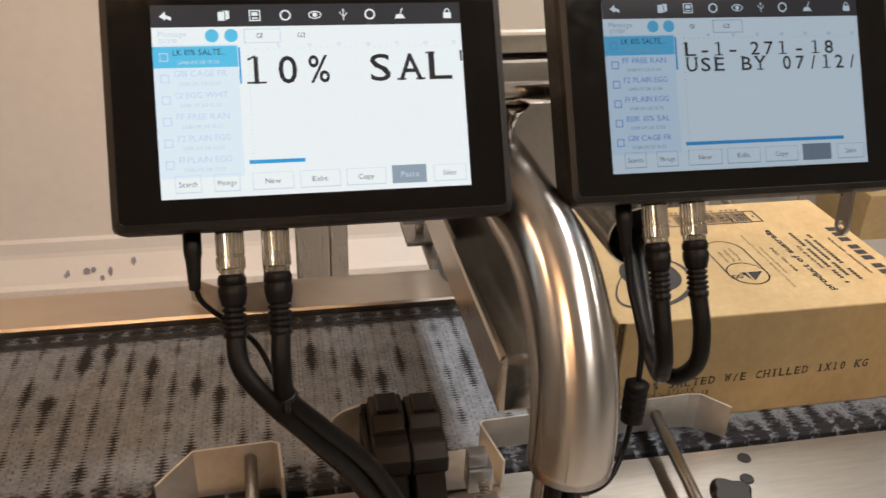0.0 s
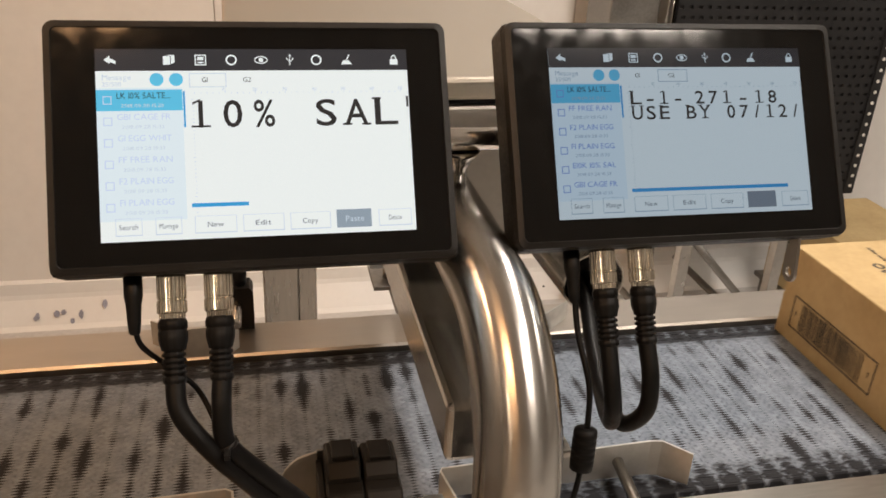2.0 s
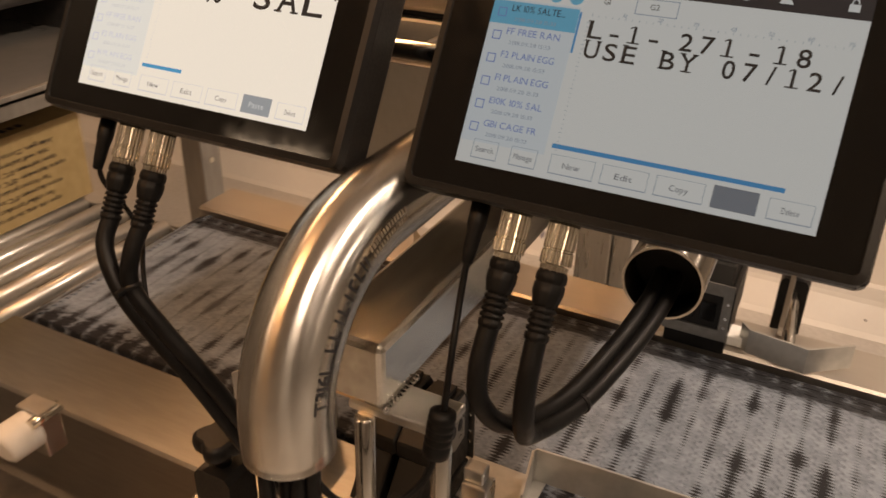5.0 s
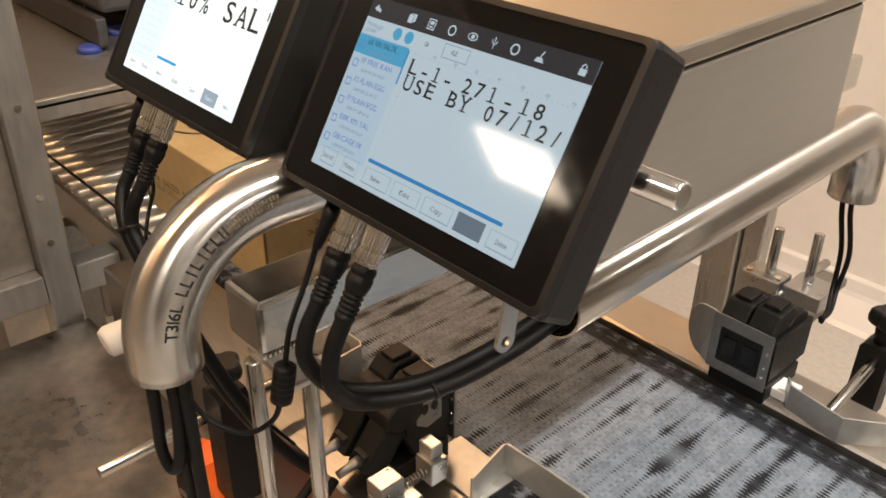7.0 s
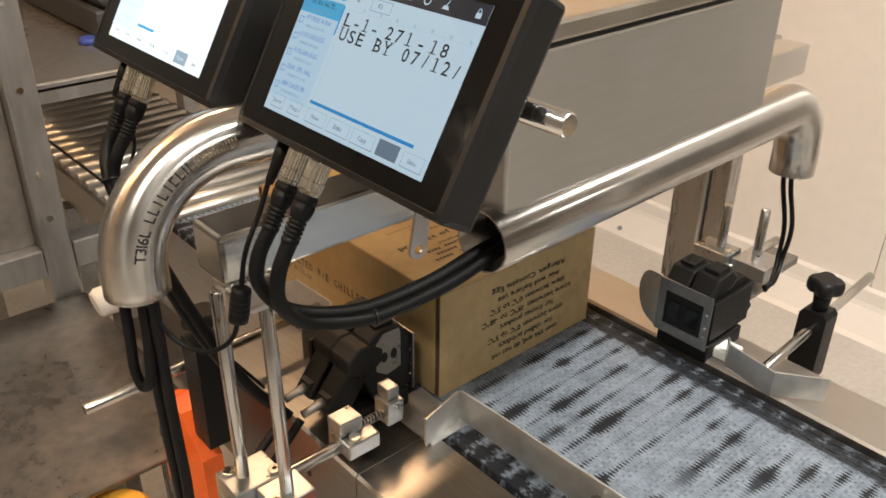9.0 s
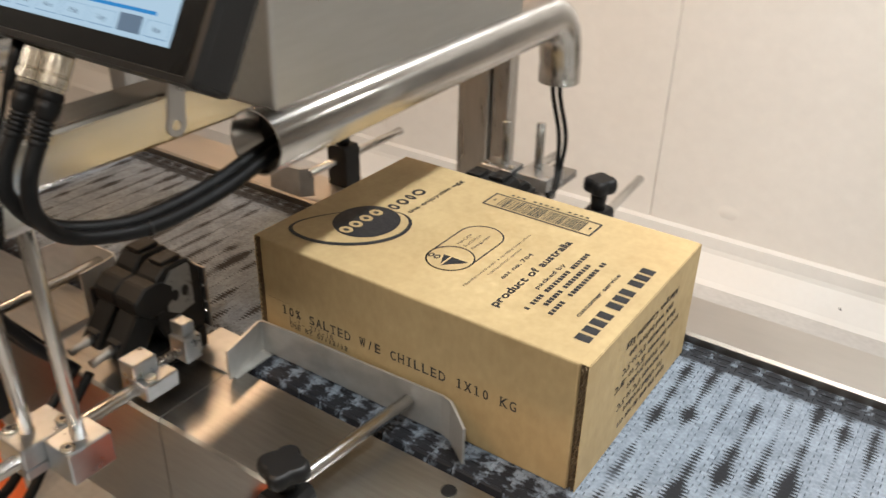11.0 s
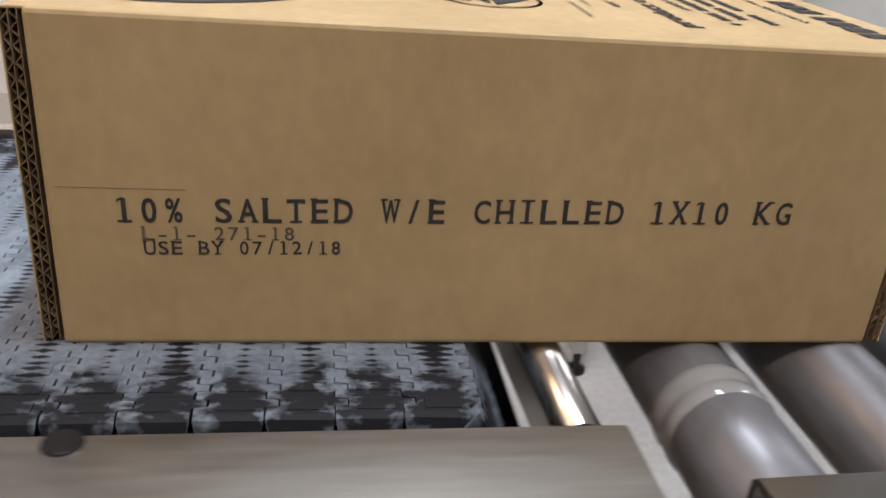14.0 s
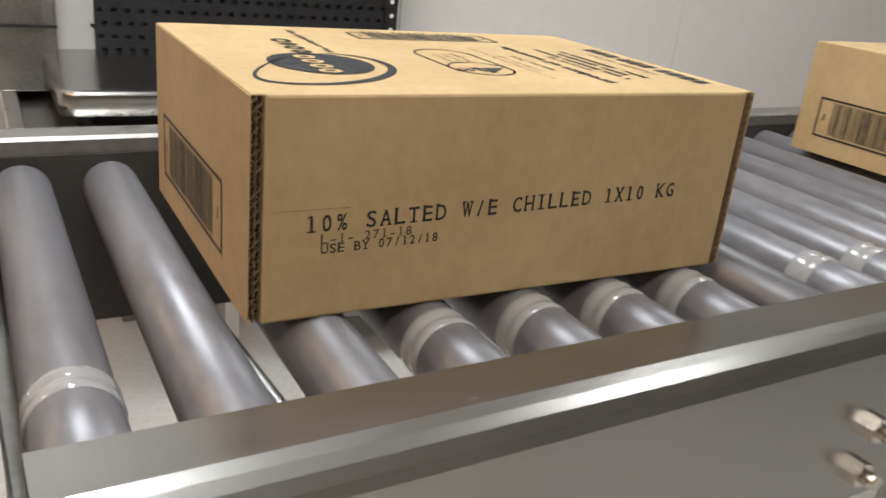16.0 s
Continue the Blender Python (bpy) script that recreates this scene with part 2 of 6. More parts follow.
    edge_dark = math_node("MAXIMUM", math_node("MULTIPLY", er.outputs[0], sr.outputs[0]), math_node("MULTIPLY", band.outputs[0], v=0.93))
    dark = math_node("MAXIMUM", dark1, edge_dark)
    fine = N.new("ShaderNodeTexNoise"); fine.inputs["Scale"].default_value, fine.inputs["Detail"].default_value = 260, 4
    K.new(shift.outputs[0], fine.inputs[0])
    pale = N.new("ShaderNodeMix"); pale.data_type = "RGBA"
    pale.inputs[6].default_value, pale.inputs[7].default_value = (0.118, 0.137, 0.168, 1), (0.222, 0.258, 0.306, 1)
    fr = N.new("ShaderNodeMapRange"); fr.inputs[1].default_value, fr.inputs[2].default_value = 0.33, 0.62
    fm = N.new("ShaderNodeMath"); fm.operation = "MULTIPLY_ADD"; fm.inputs[1].default_value = 0.45
    K.new(fine.outputs[0], fm.inputs[0]); hw = math_node("MULTIPLY", wob.outputs[0], v=0.55); K.new(hw, fm.inputs[2])
    K.new(fm.outputs[0], fr.inputs[0]); K.new(fr.outputs[0], pale.inputs[0])
    mix = N.new("ShaderNodeMix"); mix.data_type = "RGBA"
    K.new(dark, mix.inputs[0]); K.new(pale.outputs[2], mix.inputs[6]); mix.inputs[7].default_value = (0.012, 0.0125, 0.0155, 1)
    K.new(mix.outputs[2], b.inputs["Base Color"])
    b.inputs["Roughness"].default_value = 0.6
    b.inputs["Specular IOR Level"].default_value = 0.18
    bp = N.new("ShaderNodeBump"); bp.inputs["Strength"].default_value, bp.inputs["Distance"].default_value = 0.25, 0.001
    K.new(fine.outputs[0], bp.inputs["Height"]); K.new(bp.outputs[0], b.inputs["Normal"])
    return m


BELT = belt_plastic()


# ---- building blocks ----
def box(bm, x0, y0, z0, x1, y1, z1, bevel=0.0, m=None):
    made = bmesh.ops.create_cube(bm, size=1)
    vs = made["verts"]
    for v in vs:
        v.co = Vector(((x0 + x1) / 2 + v.co.x * (x1 - x0), (y0 + y1) / 2 + v.co.y * (y1 - y0), (z0 + z1) / 2 + v.co.z * (z1 - z0)))
    if bevel:
        es = {e for v in vs for e in v.link_edges}
        r = bmesh.ops.bevel(bm, geom=list(es), offset=bevel, segments=2, affect="EDGES", profile=0.5)
        vs = list({v for f in r["faces"] for v in f.verts} | {v for v in vs if v.is_valid})
        seen, todo = set(vs), list(vs)
        while todo:
            for e in todo.pop().link_edges:
                for w in e.verts:
                    if w not in seen:
                        seen.add(w); todo.append(w)
        vs = list(seen)
    if m is not None:
        for v in vs:
            v.co = m @ v.co
    return vs


def sweep(bm, pts, r, seg=16, caps=True, radii=None, smooth_faces=True, rib=0.0):
    """A round tube along points."""
    pts = [Vector(q) for q in pts]
    rings, up = [], None
    for i, q in enumerate(pts):
        d = (pts[min(i + 1, len(pts) - 1)] - pts[max(i - 1, 0)]).normalized()
        if up is None:
            up = d.orthogonal().normalized()
        up = (up - d * up.dot(d)).normalized()
        side = d.cross(up)
        rr = radii[i] if radii else r
        rings.append([bm.verts.new(q + (rr + (rib if k % 4 < 2 else 0.0)) * (math.cos(2 * math.pi * k / seg) * up + math.sin(2 * math.pi * k / seg) * side)) for k in range(seg)])
    for a, c in zip(rings, rings[1:]):
        for k in range(seg):
            f = bm.faces.new((a[k], a[(k + 1) % seg], c[(k + 1) % seg], c[k]))
            f.smooth = smooth_faces
    if caps:
        bm.faces.new(list(reversed(rings[0])))
        bm.faces.new(rings[-1])
    return rings


def smooth_path(pts, n=8):
    """Points along a smooth line through the given ones."""
    P = [Vector(q) for q in pts]
    P = [2 * P[0] - P[1]] + P + [2 * P[-1] - P[-2]]
    out = []
    for i in range(1, len(P) - 2):
        a, b, c, d = P[i - 1:i + 3]
        for k in range(n):
            t = k / n
            out.append(0.5 * ((2 * b) + (c - a) * t + (2 * a - 5 * b + 4 * c - d) * t * t + (3 * b - a - 3 * c + d) * t ** 3))
    out.append(P[-2])
    return out


def hollow(bm, pts, r, wall=0.0016, seg=32):
    """An open-ended pipe with a real wall."""
    n0 = len(bm.faces)
    a = sweep(bm, pts, r, seg, caps=False)
    c = sweep(bm, pts, r - wall, seg, caps=False)
    for k in range(seg):
        for e in (0, -1):
            bm.faces.new((a[e][k], a[e][(k + 1) % seg], c[e][(k + 1) % seg], c[e][k]))
    uv = bm.loops.layers.uv.new("along")
    spot, run = {}, 0.0
    for i, q in enumerate(pts):
        run += (Vector(q) - Vector(pts[i - 1])).length if i else 0.0
        for ring in (a[i], c[i]):
            for k, v in enumerate(ring):
                spot[v] = (run * 10, k / seg)
    for f in bm.faces:
        vs = [spot[l.vert] for l in f.loops]
        wrap = max(v for _, v in vs) > 0.9 and min(v for _, v in vs) < 0.1
        for l in f.loops:
            u, v = spot[l.vert]
            l[uv].uv = (u, v + 1.0 if wrap and v < 0.1 else v)
    return a


def slab(bm, outline, depth, axis="y", at=0.0, bevel=0.0):
    """A flat outline in two coordinates, extruded along the third axis from at to at + depth."""
    def lift(u, v, w):
        return {"x": (w, u, v), "y": (u, w, v), "z": (u, v, w)}[axis]
    lo = [bm.verts.new(lift(u, v, at)) for u, v in outline]
    hi = [bm.verts.new(lift(u, v, at + depth)) for u, v in outline]
    n = len(outline)
    faces = [bm.faces.new(lo), bm.faces.new(list(reversed(hi)))]
    for k in range(n):
        faces.append(bm.faces.new((lo[k], hi[k], hi[(k + 1) % n], lo[(k + 1) % n])))
    return lo + hi


def ribbon(bm, line, z0, z1, thick):
    """Sheet metal that follows a plan line, upright between two heights."""
    P = [Vector((x, y, 0)) for x, y in line]
    off = []
    for i, q in enumerate(P):
        d = (P[min(i + 1, len(P) - 1)] - P[max(i - 1, 0)]).normalized()
        off.append(q + Vector((-d.y, d.x, 0)) * thick)
    def top(i, q):
        return z1[i] if isinstance(z1, (list, tuple)) else z1
    def bot(i, q):
        return z0[i] if isinstance(z0, (list, tuple)) else z0
    rows = []
    for src in (P, off):
        rows.append([(bm.verts.new((q.x, q.y, bot(i, q))), bm.verts.new((q.x, q.y, top(i, q)))) for i, q in enumerate(src)])
    A, B = rows
    for i in range(len(P) - 1):
        bm.faces.new((A[i][0], A[i + 1][0], A[i + 1][1], A[i][1]))
        bm.faces.new((B[i + 1][0], B[i][0], B[i][1], B[i + 1][1]))
        bm.faces.new((A[i][1], A[i + 1][1], B[i + 1][1], B[i][1]))
        bm.faces.new((A[i + 1][0], A[i][0], B[i][0], B[i + 1][0]))
    for e in (0, -1):
        bm.faces.new((A[e][0], A[e][1], B[e][1], B[e][0]))


def thing(name, label, category, group="", kind="", at=None):
    ob = new(name)
    ob.empty_display_size = 0.02
    if at is not None:
        ob.matrix_basis = at
    return tagged(ob, label, category, group, kind)


def finish(bm, name, mat):
    bmesh.ops.recalc_face_normals(bm, faces=bm.faces)
    me = bpy.data.meshes.new(name)
    bm.to_mesh(me)
    bm.free()
    me.materials.append(mat)
    return me


def part(name, bm, mat, parent=None, label="", at=None):
    ob = new(name, finish(bm, name, mat))
    if parent is not None:
        ob.parent = parent
    if at is not None:
        ob.matrix_basis = at
    if label:
        ob["label"] = label
    return ob


def made(fn, *a, **k):
    bm = bmesh.new()
    fn(bm, *a, **k)
    return bm


GLYPHS = {}


def glyph(ch):
    """The flat shape of a character of the built-in font: vertices, faces and its extents."""
    if ch not in GLYPHS:
        cu = bpy.data.curves.new("glyph", "FONT")
        cu.body, cu.resolution_u, cu.fill_mode = ch, 3, "FRONT"
        ob = new("glyph", cu)
        me = ob.to_mesh()
        vs = [(v.co.x, v.co.y) for v in me.vertices]
        fs = [tuple(f.vertices) for f in me.polygons]
        ob.to_mesh_clear()
        bpy.data.objects.remove(ob)
        bpy.data.curves.remove(cu)
        GLYPHS[ch] = (vs, fs)
    return GLYPHS[ch]


NARROW = {"0": 0.76, "2": 0.80, "7": 0.80, "8": 0.78, "%": 0.86, "S": 0.86, "B": 0.92, "C": 0.92, "G": 0.92, "-": 0.86, "E": 0.9}
SERIFS = {"1": "mb", "I": "mt mb", "L": "lt", "T": "mb", "H": "lt lb rt rb", "K": "lt lb rt rb", "X": "lt lb rt rb", "A": "lb rb", "W": "lt rt", "Y": "lt rt mb",
          "E": "lt lb", "D": "lt lb", "B": "lt lb", "U": "lt rt", "F": "lt lb", "P": "lt lb", "R": "lt lb rb"}


def lettering(bm, text, m, height, pitch=None, width=None, squeeze=0.78, bold=0.0, space=1.0, serif=False):
    """Text as flat geometry in the xy plane of m, baseline at its origin. pitch: fixed cells, as a jet printer sets them."""
    x = 0.0
    cap = 0.73
    k = height / cap
    spots, ends = [], []
    for ch in text:
        if ch == " ":
            x += pitch * space if pitch else 0.30 * k
            continue
        vs, fs = glyph(ch)
        if not vs:
            x += pitch if pitch else 0.3 * k
            continue
        lo, hi = min(v[0] for v in vs), max(v[0] for v in vs)
        if pitch:
            w = hi - lo
            sx = min(k * 1.5, pitch * squeeze * NARROW.get(ch, 1.0) / w) if ch not in "1I/" else k
            ox = x + pitch / 2 - sx * (lo + hi) / 2
            spots.append((vs, fs, sx, ox))
            if serif and ch in SERIFS:
                ends.append((ch, x + pitch / 2, sx * w / 2))
            x += pitch
        else:
            spots.append((vs, fs, k, x - lo * k))
            x += (hi - lo + 0.09) * k
    fit = width / x if width and x else 1.0
    for vs, fs, sx, ox in spots:
        for dx, dy in (((0.0, 0.0), (bold, 0.0), (0.0, bold), (bold, bold)) if bold else ((0.0, 0.0),)):
            made_v = [bm.verts.new(m @ Vector(((ox + u * sx) * fit + dx, v * k + dy - bold / 2, (dx + dy * 2) * 0.02))) for u, v in vs]
            for f in fs:
                try:
                    bm.faces.new([made_v[i] for i in f])
                except ValueError:
                    pass
    th = height * 0.055 + bold * 0.8
    lift = m @ Matrix.Translation((0, 0, bold * 0.08 + 0.00002))
    for ch, c, half in ends:
        for e in SERIFS[ch].split():
            reach = pitch * (0.30 if ch in "1I" else 0.26 if e[0] == "m" else 0.15)
            at = c if e[0] == "m" else c + (half - th) * (1 if e[1:] and e[0] == "r" else -1)
            y = height - th if e[1] == "t" else 0.0
            bar(bm, lift, at - reach + bold / 2, y, at + reach + bold / 2, y + th)
        if ch == "1":
            q = ((c - pitch * 0.24, height * 0.80), (c, height - th), (c, height), (c - pitch * 0.24, height * 0.80 + th * 1.2))
            bm.faces.new([bm.verts.new(lift @ Vector((*v, 0))) for v in q])
    return x * fit


def bar(bm, m, x0, y0, x1, y1):
    bm.faces.new([bm.verts.new(m @ Vector(q)) for q in ((x0, y0, 0), (x1, y0, 0), (x1, y1, 0), (x0, y1, 0))])


def ring_flat(bm, m, outer, inner):
    a = [bm.verts.new(m @ Vector((*q, 0))) for q in outer]
    c = [bm.verts.new(m @ Vector((*q, 0))) for q in inner]
    n = len(a)
    for k in range(n):
        bm.faces.new((a[k], a[(k + 1) % n], c[(k + 1) % n], c[k]))


def ellipse(cx, cy, rx, ry, n=40, turn=0.0):
    c, s = math.cos(turn), math.sin(turn)
    out = []
    for k in range(n):
        a = 2 * math.pi * k / n
        u, v = rx * math.cos(a), ry * math.sin(a)
        out.append((cx + c * u - s * v, cy + s * u + c * v))
    return out


# ---- the room ----
# ink splashes on the coving: along the wall, and up the slope from 0 to 1
SPLASHES = ((-0.515, 0.26), (-0.433, 0.41), (-0.38, 0.32), (-0.406, 0.10), (-0.51, 0.33), (-0.308, 0.63), (-0.779, 0.10), (-0.453, 0.37))


def room():
    wy, x0, x1, y0 = 1.95, -4.5, 7.0, -6.5
    def plain(name, b, mat, label, cat):
        ob = new(name, finish(made(box, *b), name, mat))
        return tagged(ob, label, cat, kind="structure")
    plain("floor", (x0, y0, -0.1, x1, wy, 0.0), FLOOR, "pale grey sealed factory floor", "floor")
    plain("ceiling", (x0, y0, CEILING, x1, wy, CEILING + 0.1), CEIL, "white insulated panel ceiling", "ceiling")
    plain("wall_west", (x0 - 0.1, y0, 0, x0, wy, CEILING), WALL, "white insulated panel wall", "wall")
    plain("wall_east", (x1, y0, 0, x1 + 0.1, wy, CEILING), WALL, "white insulated panel wall", "wall")
    plain("wall_south", (x0, y0 - 0.1, 0, x1, y0, CEILING), WALL, "white insulated panel wall", "wall")
    wall = thing("wall_north", "off-white insulated panel wall with fine upright joints", "wall", kind="structure")
    edges = [x0, -3.20, -2.10, -1.01, 0.092, 1.20, 2.31, 3.42, x1]
    for a, b in zip(edges, edges[1:]):
        part("wall_panel", made(box, a + 0.0012, wy, 0, b - 0.0012, wy + 0.1, CEILING, 0.0015), WALL, wall)
    bm = bmesh.new()
    dome = [[bm.verts.new((0.337 + 0.040 * q * math.cos(2 * math.pi * k / 20), wy - 0.0052 * (1 - q * q) ** 2 + 0.0004, 0.215 + 0.028 * q * math.sin(2 * math.pi * k / 20))) for k in range(20)] for q in (1.0, 0.8, 0.6, 0.4, 0.2)]
    for a, c in zip(dome, dome[1:]):
        for k in range(20):
            bm.faces.new((a[k], a[(k + 1) % 20], c[(k + 1) % 20], c[k])).smooth = True
    bm.faces.new(dome[-1])
    part("dent", bm, WALL, wall, "raised dent in the panel skin")
    cov = thing("coving", "white wall coving with blue ink splashes along the floor", "coving", kind="structure")
    prof = [(wy, 0.0), (wy - 0.10, 0.0), (wy - 0.085, 0.012), (wy - 0.032, 0.078), (wy - 0.026, 0.092), (wy - 0.020, 0.128), (wy, 0.133)]
    bm = bmesh.new()
    slab(bm, prof, x1 - x0, "x", x0)
    part("coving_strip", bm, COVING, cov)
    random.seed(4)
    for sx, u in SPLASHES:
        bm = bmesh.new()
        m = Matrix.Translation((sx, wy - 0.086 + 0.055 * u - 0.003, 0.012 + 0.073 * u + 0.003)) @ Matrix.Rotation(radians(53), 4, "X")
        out = [(q[0] * random.uniform(0.8, 1.2), q[1] * random.uniform(0.8, 1.2)) for q in ellipse(0, 0, random.uniform(0.005, 0.011), random.uniform(0.008, 0.017), 14)]
        bm.faces.new([bm.verts.new(m @ Vector((*q, 0))) for q in out])
        part("ink_splash", bm, STAIN, cov)
    for sx in (0.72, 0.98, 1.06, 1.17, 1.31, 1.36):
        u = random.uniform(0.15, 0.9)
        m = Matrix.Translation((sx, wy - 0.086 + 0.055 * u - 0.003, 0.012 + 0.073 * u + 0.003)) @ Matrix.Rotation(radians(53), 4, "X")
        bm = bmesh.new()
        rad = random.uniform(0.002, 0.004)
        bm.faces.new([bm.verts.new(m @ Vector((*q, 0))) for q in ellipse(0, 0, rad, rad * 1.2, 10)])
        part("dirt_speck", bm, DARK, cov)
    for lx, ly, sx, sy, watts, tone in LAMPS:
        t = thing("ceiling_light", "white batten ceiling light with lit diffuser", "light", "ceiling lights", at=pose(lx, ly, CEILING))
        part("housing", made(box, -sx / 2 - 0.03, -sy / 2 - 0.02, -0.055, sx / 2 + 0.03, sy / 2 + 0.02, 0.0, 0.006), WHITE_PLASTIC, t)
        part("diffuser", made(box, -sx / 2, -sy / 2, -0.066, sx / 2, sy / 2, -0.056, 0.003), LIT, t)


LIT = glow("lit_diffuser", (1.0, 0.93, 0.84), 9.0, 0.4)
room()

# ---- conveyor frame ----
ZB = 0.85
BELT_Y0, BELT_Y1 = -0.032, 0.270
BELT_X0, BELT_X1 = -0.255, 1.092
NOSE = 0.026


def conveyor_frame():
    t = thing("belt_conveyor", "stainless steel belt conveyor frame with a wide front cover plate", "conveyor")
    bm = bmesh.new()
    slab(bm, [(-0.042, ZB), (-0.136, ZB), (-0.139, ZB - 0.003), (-0.139, ZB - 0.16), (-0.136, ZB - 0.16), (-0.136, ZB - 0.0025), (-0.045, ZB - 0.0025), (-0.045, ZB - 0.06), (-0.042, ZB - 0.06)], 0.80, "x", 0.36)
    part("front_cover", bm, STEEL_COVER, t, "worn stainless cover plate")
    bm = bmesh.new()
    slab(bm, [(-0.042, ZB - 0.001), (-0.136, ZB - 0.001), (-0.139, ZB - 0.004), (-0.139, ZB - 0.16), (-0.136, ZB - 0.16), (-0.136, ZB - 0.0035), (-0.045, ZB - 0.0035), (-0.045, ZB - 0.06), (-0.042, ZB - 0.06)], 0.638, "x", -0.28)
    part("front_cover", bm, STEEL_COVER, t, "warm worn stainless cover plate")
    bm = bmesh.new()
    slab(bm, [(0.277, ZB - 0.05), (0.277, ZB + 0.004), (0.280, ZB + 0.007), (0.352, ZB + 0.007), (0.355, ZB + 0.004), (0.355, ZB - 0.12), (0.352, ZB - 0.12), (0.352, ZB + 0.0045), (0.280, ZB + 0.0045), (0.280, ZB - 0.05)], 1.43, "x", -0.28)
    part("back_rail", bm, STEEL_X, t)
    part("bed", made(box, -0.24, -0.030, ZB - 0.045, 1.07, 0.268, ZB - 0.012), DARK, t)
    # added dark plate that hides the floor and keeps the end gap shaded
    part("gap_shade_plate", made(box, 1.02, -0.036, ZB - 0.115, 1.160, 0.276, ZB - 0.100, 0.002), DARK, t)
    bm = bmesh.new()
    sweep(bm, [(1.146, -0.036, ZB - 0.012), (1.146, 0.284, ZB - 0.012)], 0.0085, 20)
    part("end_bar", bm, STEEL_ROD, t)
    part("drive_plate", made(box, 1.04, 0.2685, 0.64, 1.147, 0.2765, 0.846, 0.001), DARK, t, "dark drive side plate")
    for bx, bz in ((1.146, 0.834), (1.140, 0.735)):
        bm = bmesh.new()
        sweep(bm, [(bx, 0.268, bz), (bx + 0.010, 0.268, bz)], 0.0045, 12)
        part("bolt", bm, NICKEL, t)
    for x in (-0.2, 0.95):
        for y in (-0.11, 0.32):
            part("leg", made(box, x - 0.02, y - 0.02, 0.0, x + 0.02, y + 0.02, ZB - 0.161, 0.003), STEEL_Z, t)
    # black mounting plugs along the cover
    for x, y in ((0.617, -0.086), (0.629, -0.058), (0.962, -0.046), (1.05, -0.1)):
        bm = bmesh.new()
        sweep(bm, [(x, y, ZB - 0.001), (x, y, ZB + 0.0012)], 0.0075, 18, radii=[0.0075, 0.0065])
        part("plug", bm, BLACK, t, "black plastic hole plug")
    bm = bmesh.new()
    sweep(bm, [(0.272, -0.1405, 0.792), (0.272, -0.136, 0.792)], 0.004, 12)
    part("screw", bm, DARK, t)
    return t


conveyor_frame()


# ---- roller conveyor ----
RING_Y = -0.0125
# near black: the dark posts, and shade put into colour inside the rail
RAIL_DARK = surface("dark_steel_and_rail_shade", (0.035, 0.032, 0.029), 0.55, 0.0, 0.3, 9, 80, 0.02)


